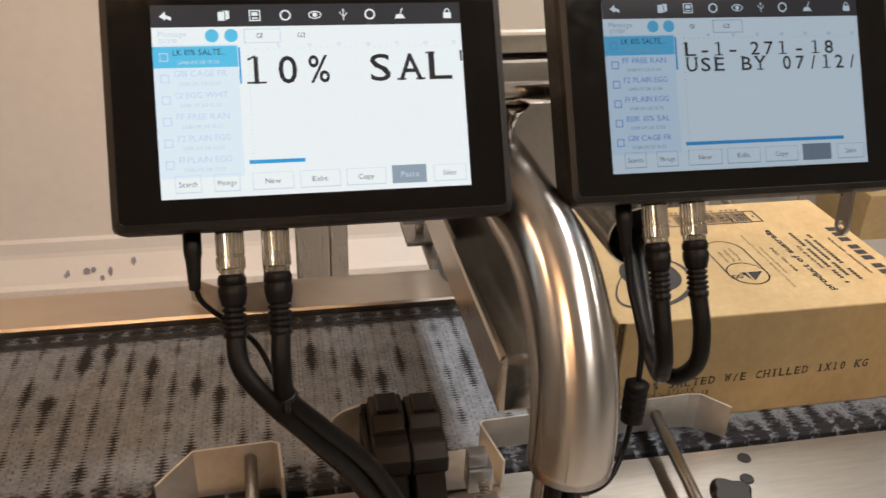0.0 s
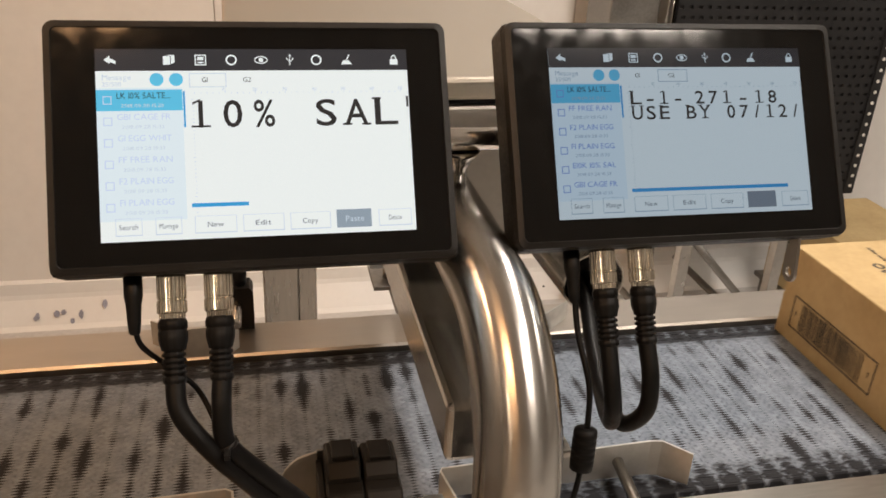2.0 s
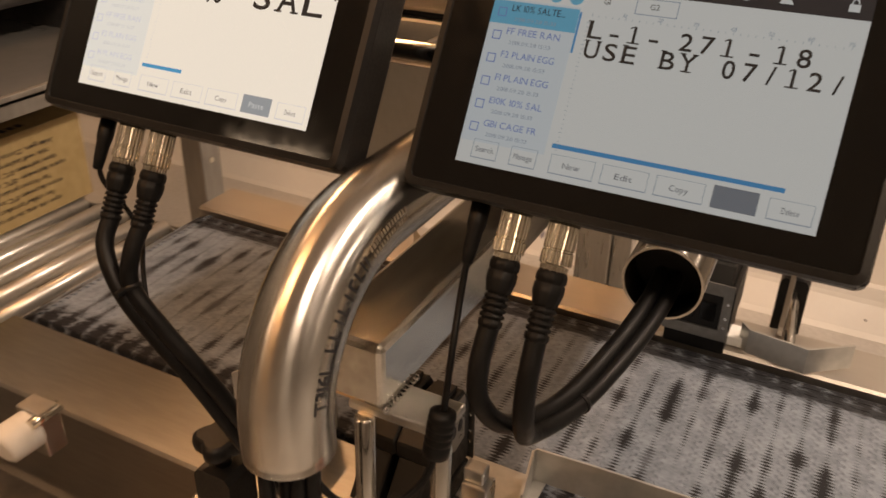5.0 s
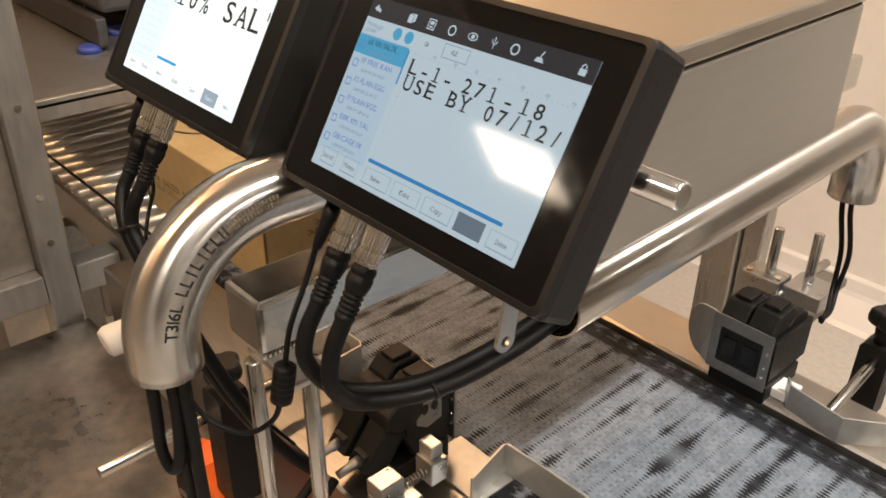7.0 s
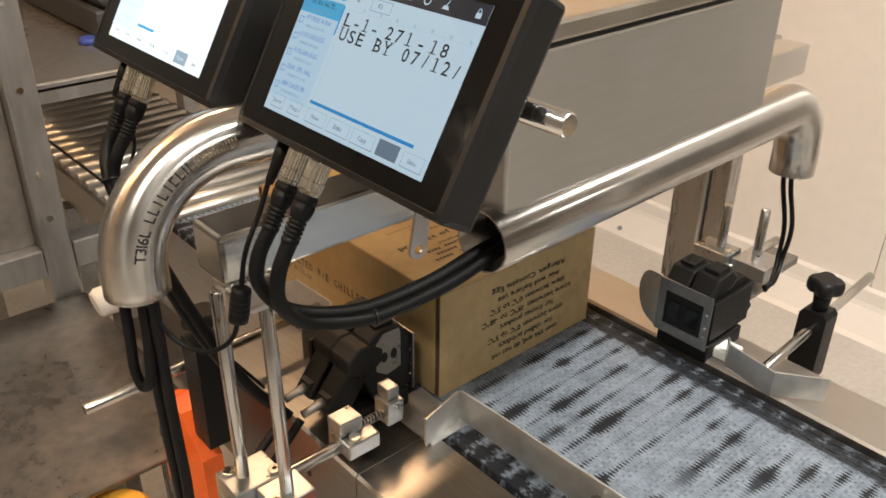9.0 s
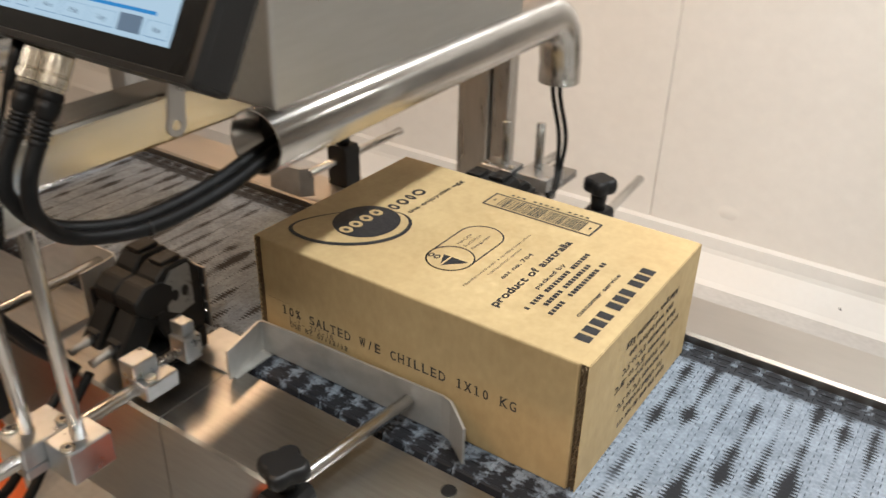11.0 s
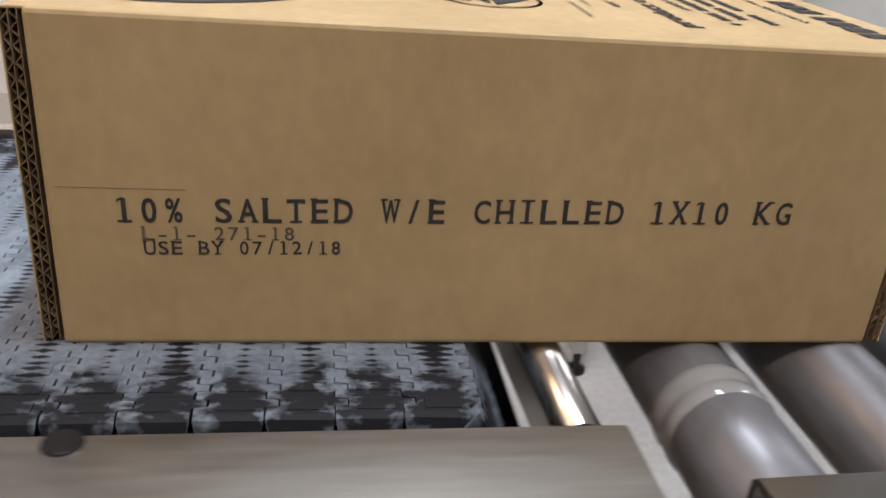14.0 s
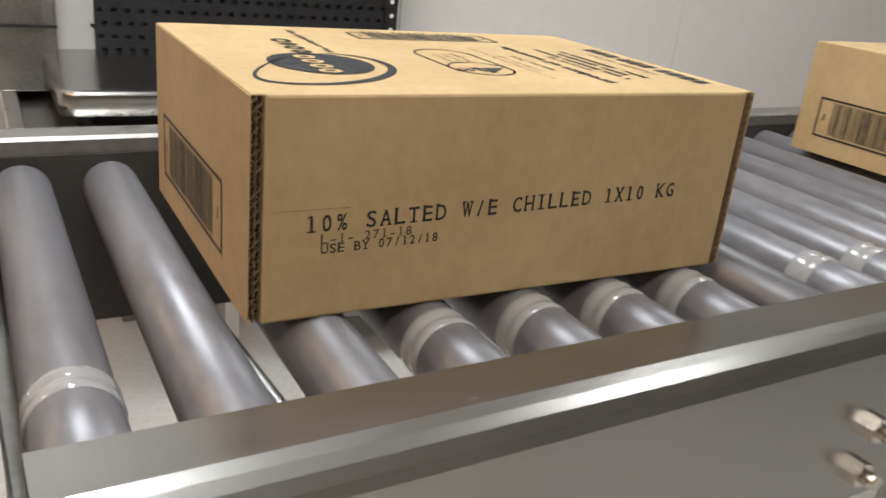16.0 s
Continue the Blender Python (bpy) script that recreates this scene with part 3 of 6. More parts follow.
def roller_conveyor():
    t = thing("roller_conveyor", "grey stainless roller conveyor with grooved zinc rollers", "conveyor", at=pose(1.185, 0, 0, 0, 0, 2.0))
    ln = 1.75
    zt = ZB + 0.008
    bm = bmesh.new()
    slab(bm, [(-0.0830, zt - 0.02), (-0.0830, zt), (-0.0860, zt + 0.003), (-0.120, zt + 0.003), (-0.128, zt + 0.0015), (-0.134, zt - 0.0020), (-0.1385, zt - 0.0075), (-0.140, zt - 0.0145), (-0.140, zt - 0.13), (-0.137, zt - 0.13), (-0.137, zt - 0.014), (-0.132, zt - 0.003), (-0.120, zt), (-0.0860, zt), (-0.0860, zt - 0.02)], ln, "x", 0.0)
    part("front_rail", bm, STEEL_RAIL, t)
    bm = bmesh.new()
    slab(bm, [(0.352, zt - 0.10), (0.352, zt + 0.010), (0.355, zt + 0.013), (0.385, zt + 0.013), (0.388, zt + 0.010), (0.388, zt - 0.10), (0.385, zt - 0.10), (0.385, zt + 0.0095), (0.355, zt + 0.0095), (0.355, zt - 0.10)], ln, "x", 0.0)
    part("back_rail", bm, STEEL_DULL, t)
    # added sheet, its colour stands for shade on the rail's inner side
    part("rail_shade_sheet", made(box, 0.0, 0.3490, zt - 0.16, ln, 0.3515, zt - 0.002), RAIL_DARK, t, "near-black sheet for the shaded inner rail side")
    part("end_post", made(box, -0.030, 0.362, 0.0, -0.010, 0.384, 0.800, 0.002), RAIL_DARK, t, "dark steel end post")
    for x in (0.012, 0.98, 1.65):
        for y in (-0.115, 0.37):
            w = 0.010 if x < 0.1 else 0.02
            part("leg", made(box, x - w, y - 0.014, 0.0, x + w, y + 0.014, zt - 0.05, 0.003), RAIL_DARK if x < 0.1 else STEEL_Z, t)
        part("cross_bar", made(box, x - 0.015, -0.098, zt - 0.14, x + 0.015, 0.352, zt - 0.11, 0.002), STEEL_DULL, t)
    bm = bmesh.new()
    sweep(bm, [(0.16, 0.35, zt - 0.12), (0.46, -0.1, 0.30)], 0.008, 10)
    part("brace", bm, STEEL_DULL, t)
    for x, z in ((0.499, 0.7875), (0.495, 0.7535)):
        bm = bmesh.new()
        sweep(bm, [(x, -0.140, z), (x, -0.148, z)], 0.010, 6, smooth_faces=False)
        sweep(bm, [(x, -0.148, z), (x, -0.158, z)], 0.0055, 12)
        part("bolt", bm, NICKEL, t)
    r = 0.0232
    def body(plain):
        bm = bmesh.new()
        ys = [-0.0850, -0.0845, -0.0840, 0.346, 0.348]
        rs = [r * 0.7, r * 0.7, r, r, r * 0.9]
        if not plain:
            g = RING_Y
            ys = [-0.0850, -0.0845, -0.0840, g - 0.010, g - 0.0085, g - 0.003, g, g + 0.003, g + 0.0085, g + 0.010, 0.346, 0.348]
            rs = [r * 0.7, r * 0.7, r, r, r * 0.985, r * 0.94, r * 0.90, r * 0.94, r * 0.985, r, r, r * 0.9]
        sweep(bm, [(0, y, 0) for y in ys], r, 28, radii=rs)
        return finish(bm, "roller", ROLLER)
    bm = bmesh.new()
    ys = [RING_Y + 0.85 * (y - 0.012) for y in (-0.0005, 0.0015, 0.006, 0.010, 0.012, 0.014, 0.018, 0.0225, 0.0245)]
    sweep(bm, [(0, y, 0) for y in ys], r, 28, caps=False, radii=[r * 1.002, r * 1.045, r * 1.05, r * 1.01, r * 0.985, r * 1.01, r * 1.05, r * 1.045, r * 1.002])
    ring = finish(bm, "groove_ring", RING)
    plain, grooved = body(True), body(False)
    for k in range(24):
        x = 0.0275 + 0.0700 * k
        has = k not in (1, 2, 7)
        ob = new("roller", grooved if has else plain)
        ob.parent = t
        ob.matrix_basis = pose(x, 0, ZB - r, 0, 0, -1.5)
        if has:
            g = new("groove_ring", ring)
            g.parent = ob
    return t


roller_conveyor()


# ---- cartons ----
CL, CW, CH = 0.35, 0.248, 0.131


def carton(at, second):
    t = thing("carton", "sealed brown corrugated carton with black print and a jet-printed product line", "carton", "cartons", at=at)
    bm = bmesh.new()
    box(bm, 0.0015, 0, 0.0, CL - 0.0030, CW, CH, 0.0020)
    body = part("body", bm, CARD, t)
    for q0, q1 in ((-0.0053, 0.0080), (CL - 0.0080, CL + 0.0036)):
        part("top_edge", made(box, q0, 0.0016, CH - 0.0012, q1, CW - 0.0016, CH - 0.0001, 0.0004), CARD, t)
    # double-wall end panels whose cut edges show their open flutes beside the front and back panels
    for x, s in ((-0.0035, 1), (CL + 0.0018, -1)):
        def plate(bm, u0, v0, z0, u1, v1, z1, bevel=0.0):
            box(bm, min(x + u0 * s, x + u1 * s), v0, z0, max(x + u0 * s, x + u1 * s), v1, z1, bevel)
        part("end_panel", made(plate, -0.0026, 0.0006, 0.001, -0.0019, CW - 0.0006, CH - 0.0008, 0.0002), CARD, t)
        # near-black filling: the shade between the flutes is put into its colour
        part("flute_shade_core", made(plate, -0.0019, 0.0060, 0.0012, 0.0048, CW - 0.0060, CH - 0.001), DARK, t)
        for y, q in ((0.0, 1), (CW, -1)):
            bm = bmesh.new()
            random.seed(11 + q)
            lo, hi = sorted((y + 0.0004 * q, y + 0.0060 * q))
            plate(bm, 0.0007, lo, 0.0012, 0.0011, hi, CH - 0.001)
            plate(bm, 0.0037, lo, 0.0012, 0.0040, hi, CH - 0.001)
            n = 44
            for lane, wide, turn in ((-0.0019, 0.0026, 0), (0.0011, 0.0026, 1)):
                for k in range(n):
                    z0, z1 = 0.002 + (CH - 0.0045) * k / n, 0.002 + (CH - 0.0045) * (k + 1) / n
                    ua, ub = (lane, lane + wide) if (k + turn) % 2 else (lane + wide, lane)
                    w = random.uniform(0.0004, 0.0008)
                    ua, ub = ua + random.uniform(-0.0003, 0.0003), ub + random.uniform(-0.0004, 0.0004)
                    slab(bm, [(x + ua * s, z0), (x + ua * s, z0 + w), (x + ub * s, z1 + w), (x + ub * s, z1)], (0.0055 - random.uniform(0.0, 0.0018)) * q, "y", y + random.uniform(0.0003, 0.0022) * q)
            part("corrugated_edge", bm, CARD_EDGE, t, "open corrugated board edge")
    up = Matrix(((0, -1, 0, 0), (1, 0, 0, 0), (0, 0, 1, CH + 0.0004), (0, 0, 0, 1)))   # text runs from front to back
    def top(name, mat=INK, label=""):
        def run(draw):
            bm = bmesh.new()
            draw(bm)
            part(name, bm, mat, t, label)
        return run
    def line(x, y0, y1, h, text=None, bold=0.0):
        def draw(bm):
            m = Matrix.Translation((x, y0, 0)) @ up
            if text:
                lettering(bm, text, m, h, width=y1 - y0, bold=bold)
            else:
                w = y1 - y0
                k = max(4, int(w / (h * 1.05)))
                random.seed(int(x * 1e4))
                for i in range(k):
                    if random.random() < 0.86:
                        bar(bm, m, w * i / k, 0, w * (i + random.uniform(0.62, 0.84)) / k, h)
        return draw
    top("slogan")(line(0.089, 0.128, 0.228, 0.0062, "the enjoyable egg", 0.0003))
    top("fine_print", INK)(line(0.2125, 0.042, 0.162, 0.0028, "Manufactured under a certified food safety"))
    top("fine_print", INK)(line(0.2195, 0.071, 0.132, 0.0028, "management system"))
    top("approval_line")(line(0.2335, 0.073, 0.129, 0.0048, "est no. 704", 0.0003))
    top("origin_line")(line(0.2525, 0.030, 0.172, 0.0085, "product of australia", 0.0008))
    top("packer_line")(line(0.267, 0.076, 0.130, 0.0047, "packed by", 0.0003))
    top("packer_line")(line(0.277, 0.042, 0.161, 0.0047))
    top("address_line")(line(0.287, 0.057, 0.143, 0.0047))
    top("address_line")(line(0.297, 0.047, 0.155, 0.0047))
    top("service_line")(line(0.3165, 0.058, 0.143, 0.0047, "customer service", 0.0003))
    place, run = Matrix.Translation((0.340, 0.028, 0)) @ up, 0.0
    for n in (4, 3, 3):
        for k in range(n):
            top("service_bar")(lambda bm: bar(bm, place, run, 0, run + 0.0098, 0.0135))
            run += 0.0132
        run += 0.0055
    flat = Matrix.Translation((0, 0, CH + 0.0004))
    def oval(bm):
        bm.faces.new([bm.verts.new(flat @ Vector((*q, 0))) for q in ellipse(0.064, 0.088, 0.0335, 0.0355, 44)])
    top("logo_oval")(oval)
    def word(bm):
        m = Matrix.Translation((0, 0, 0.0004)) @ flat
        for y in (0.055, 0.070, 0.086, 0.102):
            ring_flat(bm, m, ellipse(0.060, y + 0.006, 0.0075, 0.0062, 16), ellipse(0.060, y + 0.006, 0.0035, 0.0026, 16))
    top("logo_mark", CARD)(word)
    def word2(bm):
        for y, w in ((0.125, 0.010), (0.139, 0.012), (0.155, 0.008), (0.166, 0.016)):
            ring_flat(bm, flat, ellipse(0.066, y + w / 2, 0.0075, w / 2, 16), ellipse(0.066, y + w / 2, 0.0036, w / 2 - 0.003, 16))
    top("logo_mark")(word2)
    def egg(bm):
        def shape(g, dx, dy):
            out = []
            for k in range(56):
                a = 2 * math.pi * k / 56
                pull = 0.30 * (0.5 - 0.5 * math.cos(a)) ** 2
                out.append((0.0595 + dx + (0.0515 - g) * math.cos(a), 0.083 + dy + (0.0490 - g) * math.sin(a) * (1 - pull) - 0.046 * (0.5 - 0.5 * math.cos(a)) ** 1.5 + 0.004))
            return out
        ring_flat(bm, flat, shape(0.0, 0.0, 0.0), shape(0.0040, -0.0010, 0.0020))
    top("logo_ring")(egg)
    def pill(bm):
        def shape(g):
            out = []
            for k in range(40):
                a = 2 * math.pi * k / 40
                cy = 0.128 if math.sin(a) >= 0 else 0.076
                out.append((0.174 + (0.0235 - g) * math.cos(a), cy + (0.0235 - g) * math.sin(a)))
            return out
        ring_flat(bm, flat, shape(0), shape(0.0016))
        ring_flat(bm, flat, ellipse(0.174, 0.076, 0.0235, 0.0235, 32), ellipse(0.174, 0.076, 0.0220, 0.0220, 32))
        for q in ([(0.1745, 0.0785), (0.193, 0.0785), (0.1745, 0.0600)], [(0.1725, 0.0785), (0.1725, 0.0620), (0.165, 0.0785)]):
            bm.faces.new([bm.verts.new(flat @ Vector((*v, 0))) for v in q])
        for x0 in (0.160, 0.1665):
            ring_flat(bm, flat, ellipse(x0 - 0.004, 0.071, 0.003, 0.004, 12), ellipse(x0 - 0.004, 0.071, 0.0015, 0.0022, 12))
    top("certificate_mark")(pill)
    for i, (x, txt, y1) in enumerate(((0.166, "HACCP", 0.128), (0.174, "Food Safety", 0.131), (0.182, "Management", 0.135))):
        top("certificate_text")(line(x, 0.103, y1, 0.0036, txt))

    def barcode(bm, m, w, h):
        ring_flat(bm, m, [(0, 0), (w, 0), (w, h), (0, h)], [(0.0022, 0.0022), (w - 0.0022, 0.0022), (w - 0.0022, h - 0.0022), (0.0022, h - 0.0022)])
        random.seed(9)
        x = w * 0.115
        while x < w * 0.875:
            s = random.choice((0.0007, 0.0011, 0.0016))
            bar(bm, m, x, 0.0042, x + s, h - 0.0042)
            x += s + random.choice((0.0008, 0.0012, 0.0017))
        for q in (0.05, 0.935):
            bar(bm, m, w * q, h * 0.42, w * q + 0.002, h * 0.58)
    top("barcode", INK, "black barcode in a frame")(lambda bm: barcode(bm, Matrix.Translation((0.134, 0.193, CH + 0.0004)), 0.126, 0.031))
    def digits(bm):
        for k in range(14):
            if k not in (3, 9):
                bar(bm, flat, 0.150 + k * 0.0068, 0.227, 0.1535 + k * 0.0068, 0.2303)
    top("barcode_digits")(digits)
    # trailing end: a small barcode
    tr = Matrix(((0, 0, -1, -0.0065), (-1, 0, 0, 0.222), (0, 1, 0, 0.022), (0, 0, 0, 1)))
    bm = bmesh.new()
    barcode(bm, tr, 0.168, 0.047)
    part("end_barcode", bm, INK, t, "barcode on the end panel")
    # leading end: care text, upside down
    lead = Matrix(((0, 0, 1, CL + 0.0048), (-1, 0, 0, 0), (0, -1, 0, 0), (0, 0, 0, 1)))
    rows = (("open this end, do not cut", 0.100), ("for chilled product", 0.082), ("store between 0\u00b0C to 5\u00b0C", 0.112), ("for frozen product", 0.080),
            ("store between -15\u00b0C to -18\u00b0C", 0.132), ("thaw between 0\u00b0C to 5\u00b0C", 0.110), ("mix well before use", 0.090), ("Allergen. Contains Egg", 0.108))
    for i, (txt, w) in enumerate(rows):
        bm = bmesh.new()
        m = Matrix.Translation((0, 0.135 + w * 0.56, 0.014 + 0.0126 * i + 0.006)) @ lead
        lettering(bm, txt, m, 0.0074, width=w * 1.12, bold=0.0003)
        part("care_text", bm, INK, t)
    # jet-printed line along the front
    fr = Matrix(((1, 0, 0, -0.0012 if second else -0.003), (0, 0, -1, -0.0004), (0, 1, 0, 0 if second else -0.0095), (0, 0, 0, 1)))
    tilt = Matrix.Rotation(radians(1.0), 4, "Z")
    bm = bmesh.new()
    lettering(bm, "10% SALTED W/E CHILLED 1X10 KG", Matrix.Translation((0.0258, 0, 0.0535)) @ fr @ tilt, 0.0102, pitch=0.2715 / 30, bold=0.0003, squeeze=0.74, serif=True)
    part("product_text", bm, INK_JET, t, "jet-printed product line")
    bm = bmesh.new()
    lettering(bm, "L-1- 271-18", Matrix.Translation((0.0358, 0, 0.0462)) @ fr @ tilt, 0.0058, pitch=0.0580 / 11, bold=0.00012, squeeze=0.84, serif=True)
    part("lot_text", bm, INK_FAINT if second else INK_JET, t)
    bm = bmesh.new()
    lettering(bm, "USE BY 07/12/18", Matrix.Translation((0.0362, 0, 0.0402)) @ fr @ tilt, 0.0058, pitch=0.0755 / 15, bold=0.00012, squeeze=0.84, serif=True)
    part("date_text", bm, INK_JET, t)
    if second:
        part("crease", made(box, 0.0056, -0.00015, 0.0668, 0.052, 0.0006, 0.0670), CARD_EDGE, t, "faint fold crease in the board")
    return t


CARTON_A = carton(pose(0.508, 0.009, ZB), False)
CARTON_B = carton(pose(-1.8, 0.0, ZB), True)


# ---- monitors ----
def screen_parts(t, first):
    """The lit display: x right, z up, looking along +y; the glass lies at y = 0."""
    lum = 1.02 if first else 0.56
    tint = (0.85, 0.95, 1.0) if first else (0.64, 0.83, 1.0)
    def lit(name, c, k=1.0):
        return glow(name, tuple(a * b for a, b in zip(c, tint)), lum * k)
    white, pale, bluebar, cyan = lit("display_white", (1, 1, 1)), lit("display_list", (0.86, 0.93, 1.0)), lit("display_blue", (0.02, 0.36, 0.75)), lit("display_cyan", (0.10, 0.58, 0.86))
    bartop, ink, grey, soft = lit("display_dark_bar", (0.03, 0.03, 0.035)), lit("display_ink", (0.02, 0.02, 0.02)), lit("display_grey", (0.32, 0.38, 0.46) if first else (0.25, 0.28, 0.33)), lit("display_soft_text", (0.68, 0.75, 0.84) if first else (0.40, 0.48, 0.60))
    dim = lit("display_dim_text", (0.16, 0.18, 0.22))
    link = lit("display_link_text", (0.66, 0.74, 0.95) if first else (0.22, 0.34, 0.75))
    W, H = 0.1675, 0.1035
    def P(u, v):
        return (u - 0.5) * W, (0.5 - v) * H
    base = Matrix(((1, 0, 0, 0), (0, 0, -1, 0), (0, 1, 0, 0), (0, 0, 0, 1)))
    def at(u, v, lift):
        x, z = P(u, v)
        return Matrix.Translation((x, -0.0004 - lift, z)) @ base
    def rect(name, u0, v0, u1, v1, mat, lift, parent, label=""):
        bm = bmesh.new()
        x0, z0 = P(u0, v1)
        x1, z1 = P(u1, v0)
        box(bm, x0, -0.0004 - lift, z0, x1, -0.0002 - lift, z1)
        return part(name, bm, mat, parent, label)
    def text(name, s, u, v, h, mat, parent, width=None, pitch=None, bold=0.0):
        bm = bmesh.new()
        lettering(bm, s, at(u, v, 0.0008), h * H, pitch=pitch * W if pitch else None, width=width * W if width else None, bold=bold, squeeze=0.76, serif=bool(pitch))
        return part(name, bm, mat, parent)
    scr = rect("display", 0, 0, 1, 1, white, 0, t, "lit display with a message editor")
    rect("toolbar", 0, 0, 1, 0.115, bartop, 0.0002, scr)
    rect("message_list", 0, 0.205, 0.262, 0.895, pale, 0.0002, scr)
    rect("selected_entry", 0, 0.215, 0.262, 0.325, cyan, 0.0003, scr)
    text("list_title", "Message", 0.02, 0.165, 0.030, soft, scr)
    text("list_title", "25/500", 0.02, 0.198, 0.024, soft, scr)
    if first:
        names = ("LK 10% SALTE...", "GB1 CAGE FR", "G1 EGG WHIT", "FF FREE RAN", "F2 PLAIN EGG", "F1 PLAIN EGG")
    else:
        names = ("LK 10% SALTE...", "FF FREE RAN", "F2 PLAIN EGG", "F1 PLAIN EGG", "E10K 10% SAL", "GB1 CAGE FR")
    for i, s in enumerate(names):
        v = 0.262 + i * 0.111
        text("list_text", s, 0.062, v, 0.033, ink if i == 0 else link, scr, width=0.165)
        text("list_date", "2018.09.28 15:33", 0.075, v + 0.046, 0.019, soft, scr, width=0.13)
        bm = bmesh.new()
        ring_flat(bm, at(0.02, v + 0.03, 0.0007), [(0, 0), (0.0045, 0), (0.0045, 0.0045), (0, 0.0045)], [(0.0005, 0.0005), (0.004, 0.0005), (0.004, 0.004), (0.0005, 0.004)])
        part("tick_box", bm, link, scr)
    for u in (0.185, 0.245):
        bm = bmesh.new()
        m = at(u, 0.163, 0.0007)
        bm.faces.new([bm.verts.new(m @ Vector((*q, 0))) for q in ellipse(0, 0, 0.0036, 0.0036, 20)])
        part("round_button", bm, cyan, scr)
    for i, s in enumerate(("G1", "G2")):
        text("tab_text", s, 0.325 + 0.13 * i, 0.178, 0.026, ink, scr)
    sel = 0.285 if first else 0.415
    bm = bmesh.new()
    ring_flat(bm, at(sel, 0.205, 0.0006), [(0, 0), (0.0195, 0), (0.0195, 0.0078), (0, 0.0078)], [(0.0004, 0.0004), (0.0191, 0.0004), (0.0191, 0.0074), (0.0004, 0.0074)])
    part("tab_frame", bm, soft, scr)
    bm = bmesh.new()
    for k in range(36):
        bar(bm, at(0.30 + k * 0.0192, 0.240, 0.0006), 0, 0, 0.00022, 0.0016 if k % 5 == 0 else 0.0009)
    for k in range(30):
        bar(bm, at(0.297, 0.27 + k * 0.0205, 0.0006), -0.0014 if k % 5 == 0 else -0.0008, 0, 0, 0.00022)
    part("ruler", bm, soft, scr)
    for k in range(1, 8):
        text("ruler_text", str(k * 10), 0.292 + k * 0.096, 0.226, 0.018, soft, scr)
    if first:
        text("message_text", "10% SAL", 0.266, 0.418, 0.150, ink, scr, pitch=0.1005, bold=0.00025)
        rect("message_text", 0.990, 0.262, 0.997, 0.320, ink, 0.0006, scr)
        rect("scroll_bar", 0.278, 0.815, 0.455, 0.835, bluebar, 0.0005, scr)
    else:
        for u, word in ((0.293, "L-1-"), (0.545, "271"), (0.722, "-"), (0.788, "18")):
            text("message_text", word, u, 0.338, 0.080, ink, scr, pitch=0.0550, bold=0.00018)
        text("message_text", "USE BY 07/12/", 0.296, 0.428, 0.082, ink, scr, pitch=0.0533, bold=0.00018)
        rect("scroll_bar", 0.280, 0.835, 0.905, 0.855, bluebar, 0.0005, scr)
    rect("scroll_mark", 0.264, 0.225, 0.270, 0.415, bluebar, 0.0005, scr)
    for u, w, s in ((0.045, 0.08, "Search"), (0.165, 0.08, "Manage"), (0.285, 0.13, "New"), (0.435, 0.13, "Edit"), (0.585, 0.13, "Copy"), (0.735, 0.115, ""), (0.875, 0.11, "Delete")):
        if not s:
            rect("disabled_button", u, 0.875, u + w, 0.972, grey, 0.0005, scr, "grey disabled button")
            if first:
                text("button_text", "Paste", u + 0.03, 0.94, 0.032, soft, scr)
            continue
        bm = bmesh.new()
        m = at(u, 0.972, 0.0006)
        bw, bh = w * W, 0.090 * H
        ring_flat(bm, m, [(0, 0), (bw, 0), (bw, bh), (0, bh)], [(0.0003, 0.0005), (bw - 0.0003, 0.0005), (bw - 0.0003, bh - 0.0002), (0.0003, bh - 0.0002)])
        part("button_frame", bm, soft, scr)
        text("button_text", s, u + w * (0.14 if w < 0.1 else 0.30), 0.940, 0.028, dim, scr, width=w * (0.72 if w < 0.1 else 0.40))
    # toolbar icons
    def icon(u, draw):
        bm = bmesh.new()
        draw(bm, at(u, 0.060, 0.0007))
        part("toolbar_icon", bm, white, scr)
    def poly(bm, m, pts):
        bm.faces.new([bm.verts.new(m @ Vector((x * 0.001, y * 0.001, 0))) for x, y in pts])
    def arrow(bm, m):
        poly(bm, m, [(-3, 0), (0, 2.6), (0, 1.1), (3, -0.4), (3, -2.2), (0, -1.0), (0, -2.2)])
    def pages(bm, m):
        poly(bm, m, [(-3, -2.6), (0.6, -2.6), (0.6, 2.2), (-3, 2.2)])
        poly(bm, m, [(1.0, -2.2), (3, -1.4), (3, 2.8), (-1.6, 2.8), (1.0, 2.2)])
    def frame_icon(bm, m):
        ring_flat(bm, m, [(-0.003, -0.003), (0.003, -0.003), (0.003, 0.003), (-0.003, 0.003)], [(-0.0024, -0.0024), (0.0024, -0.0024), (0.0024, 0.0024), (-0.0024, 0.0024)])
        poly(bm, m, [(-1.6, -0.2), (1.6, -0.2), (1.6, 1.8), (-1.6, 1.8)])
        poly(bm, m, [(-1.6, -1.8), (1.6, -1.8), (1.6, -1.0), (-1.6, -1.0)])
    def circle(bm, m):
        ring_flat(bm, m, ellipse(0, 0, 0.003, 0.003, 24), ellipse(0, 0, 0.0021, 0.0021, 24))
    def eye(bm, m):
        ring_flat(bm, m, ellipse(0, 0, 0.0036, 0.0022, 24), ellipse(0, 0, 0.0030, 0.0016, 24))
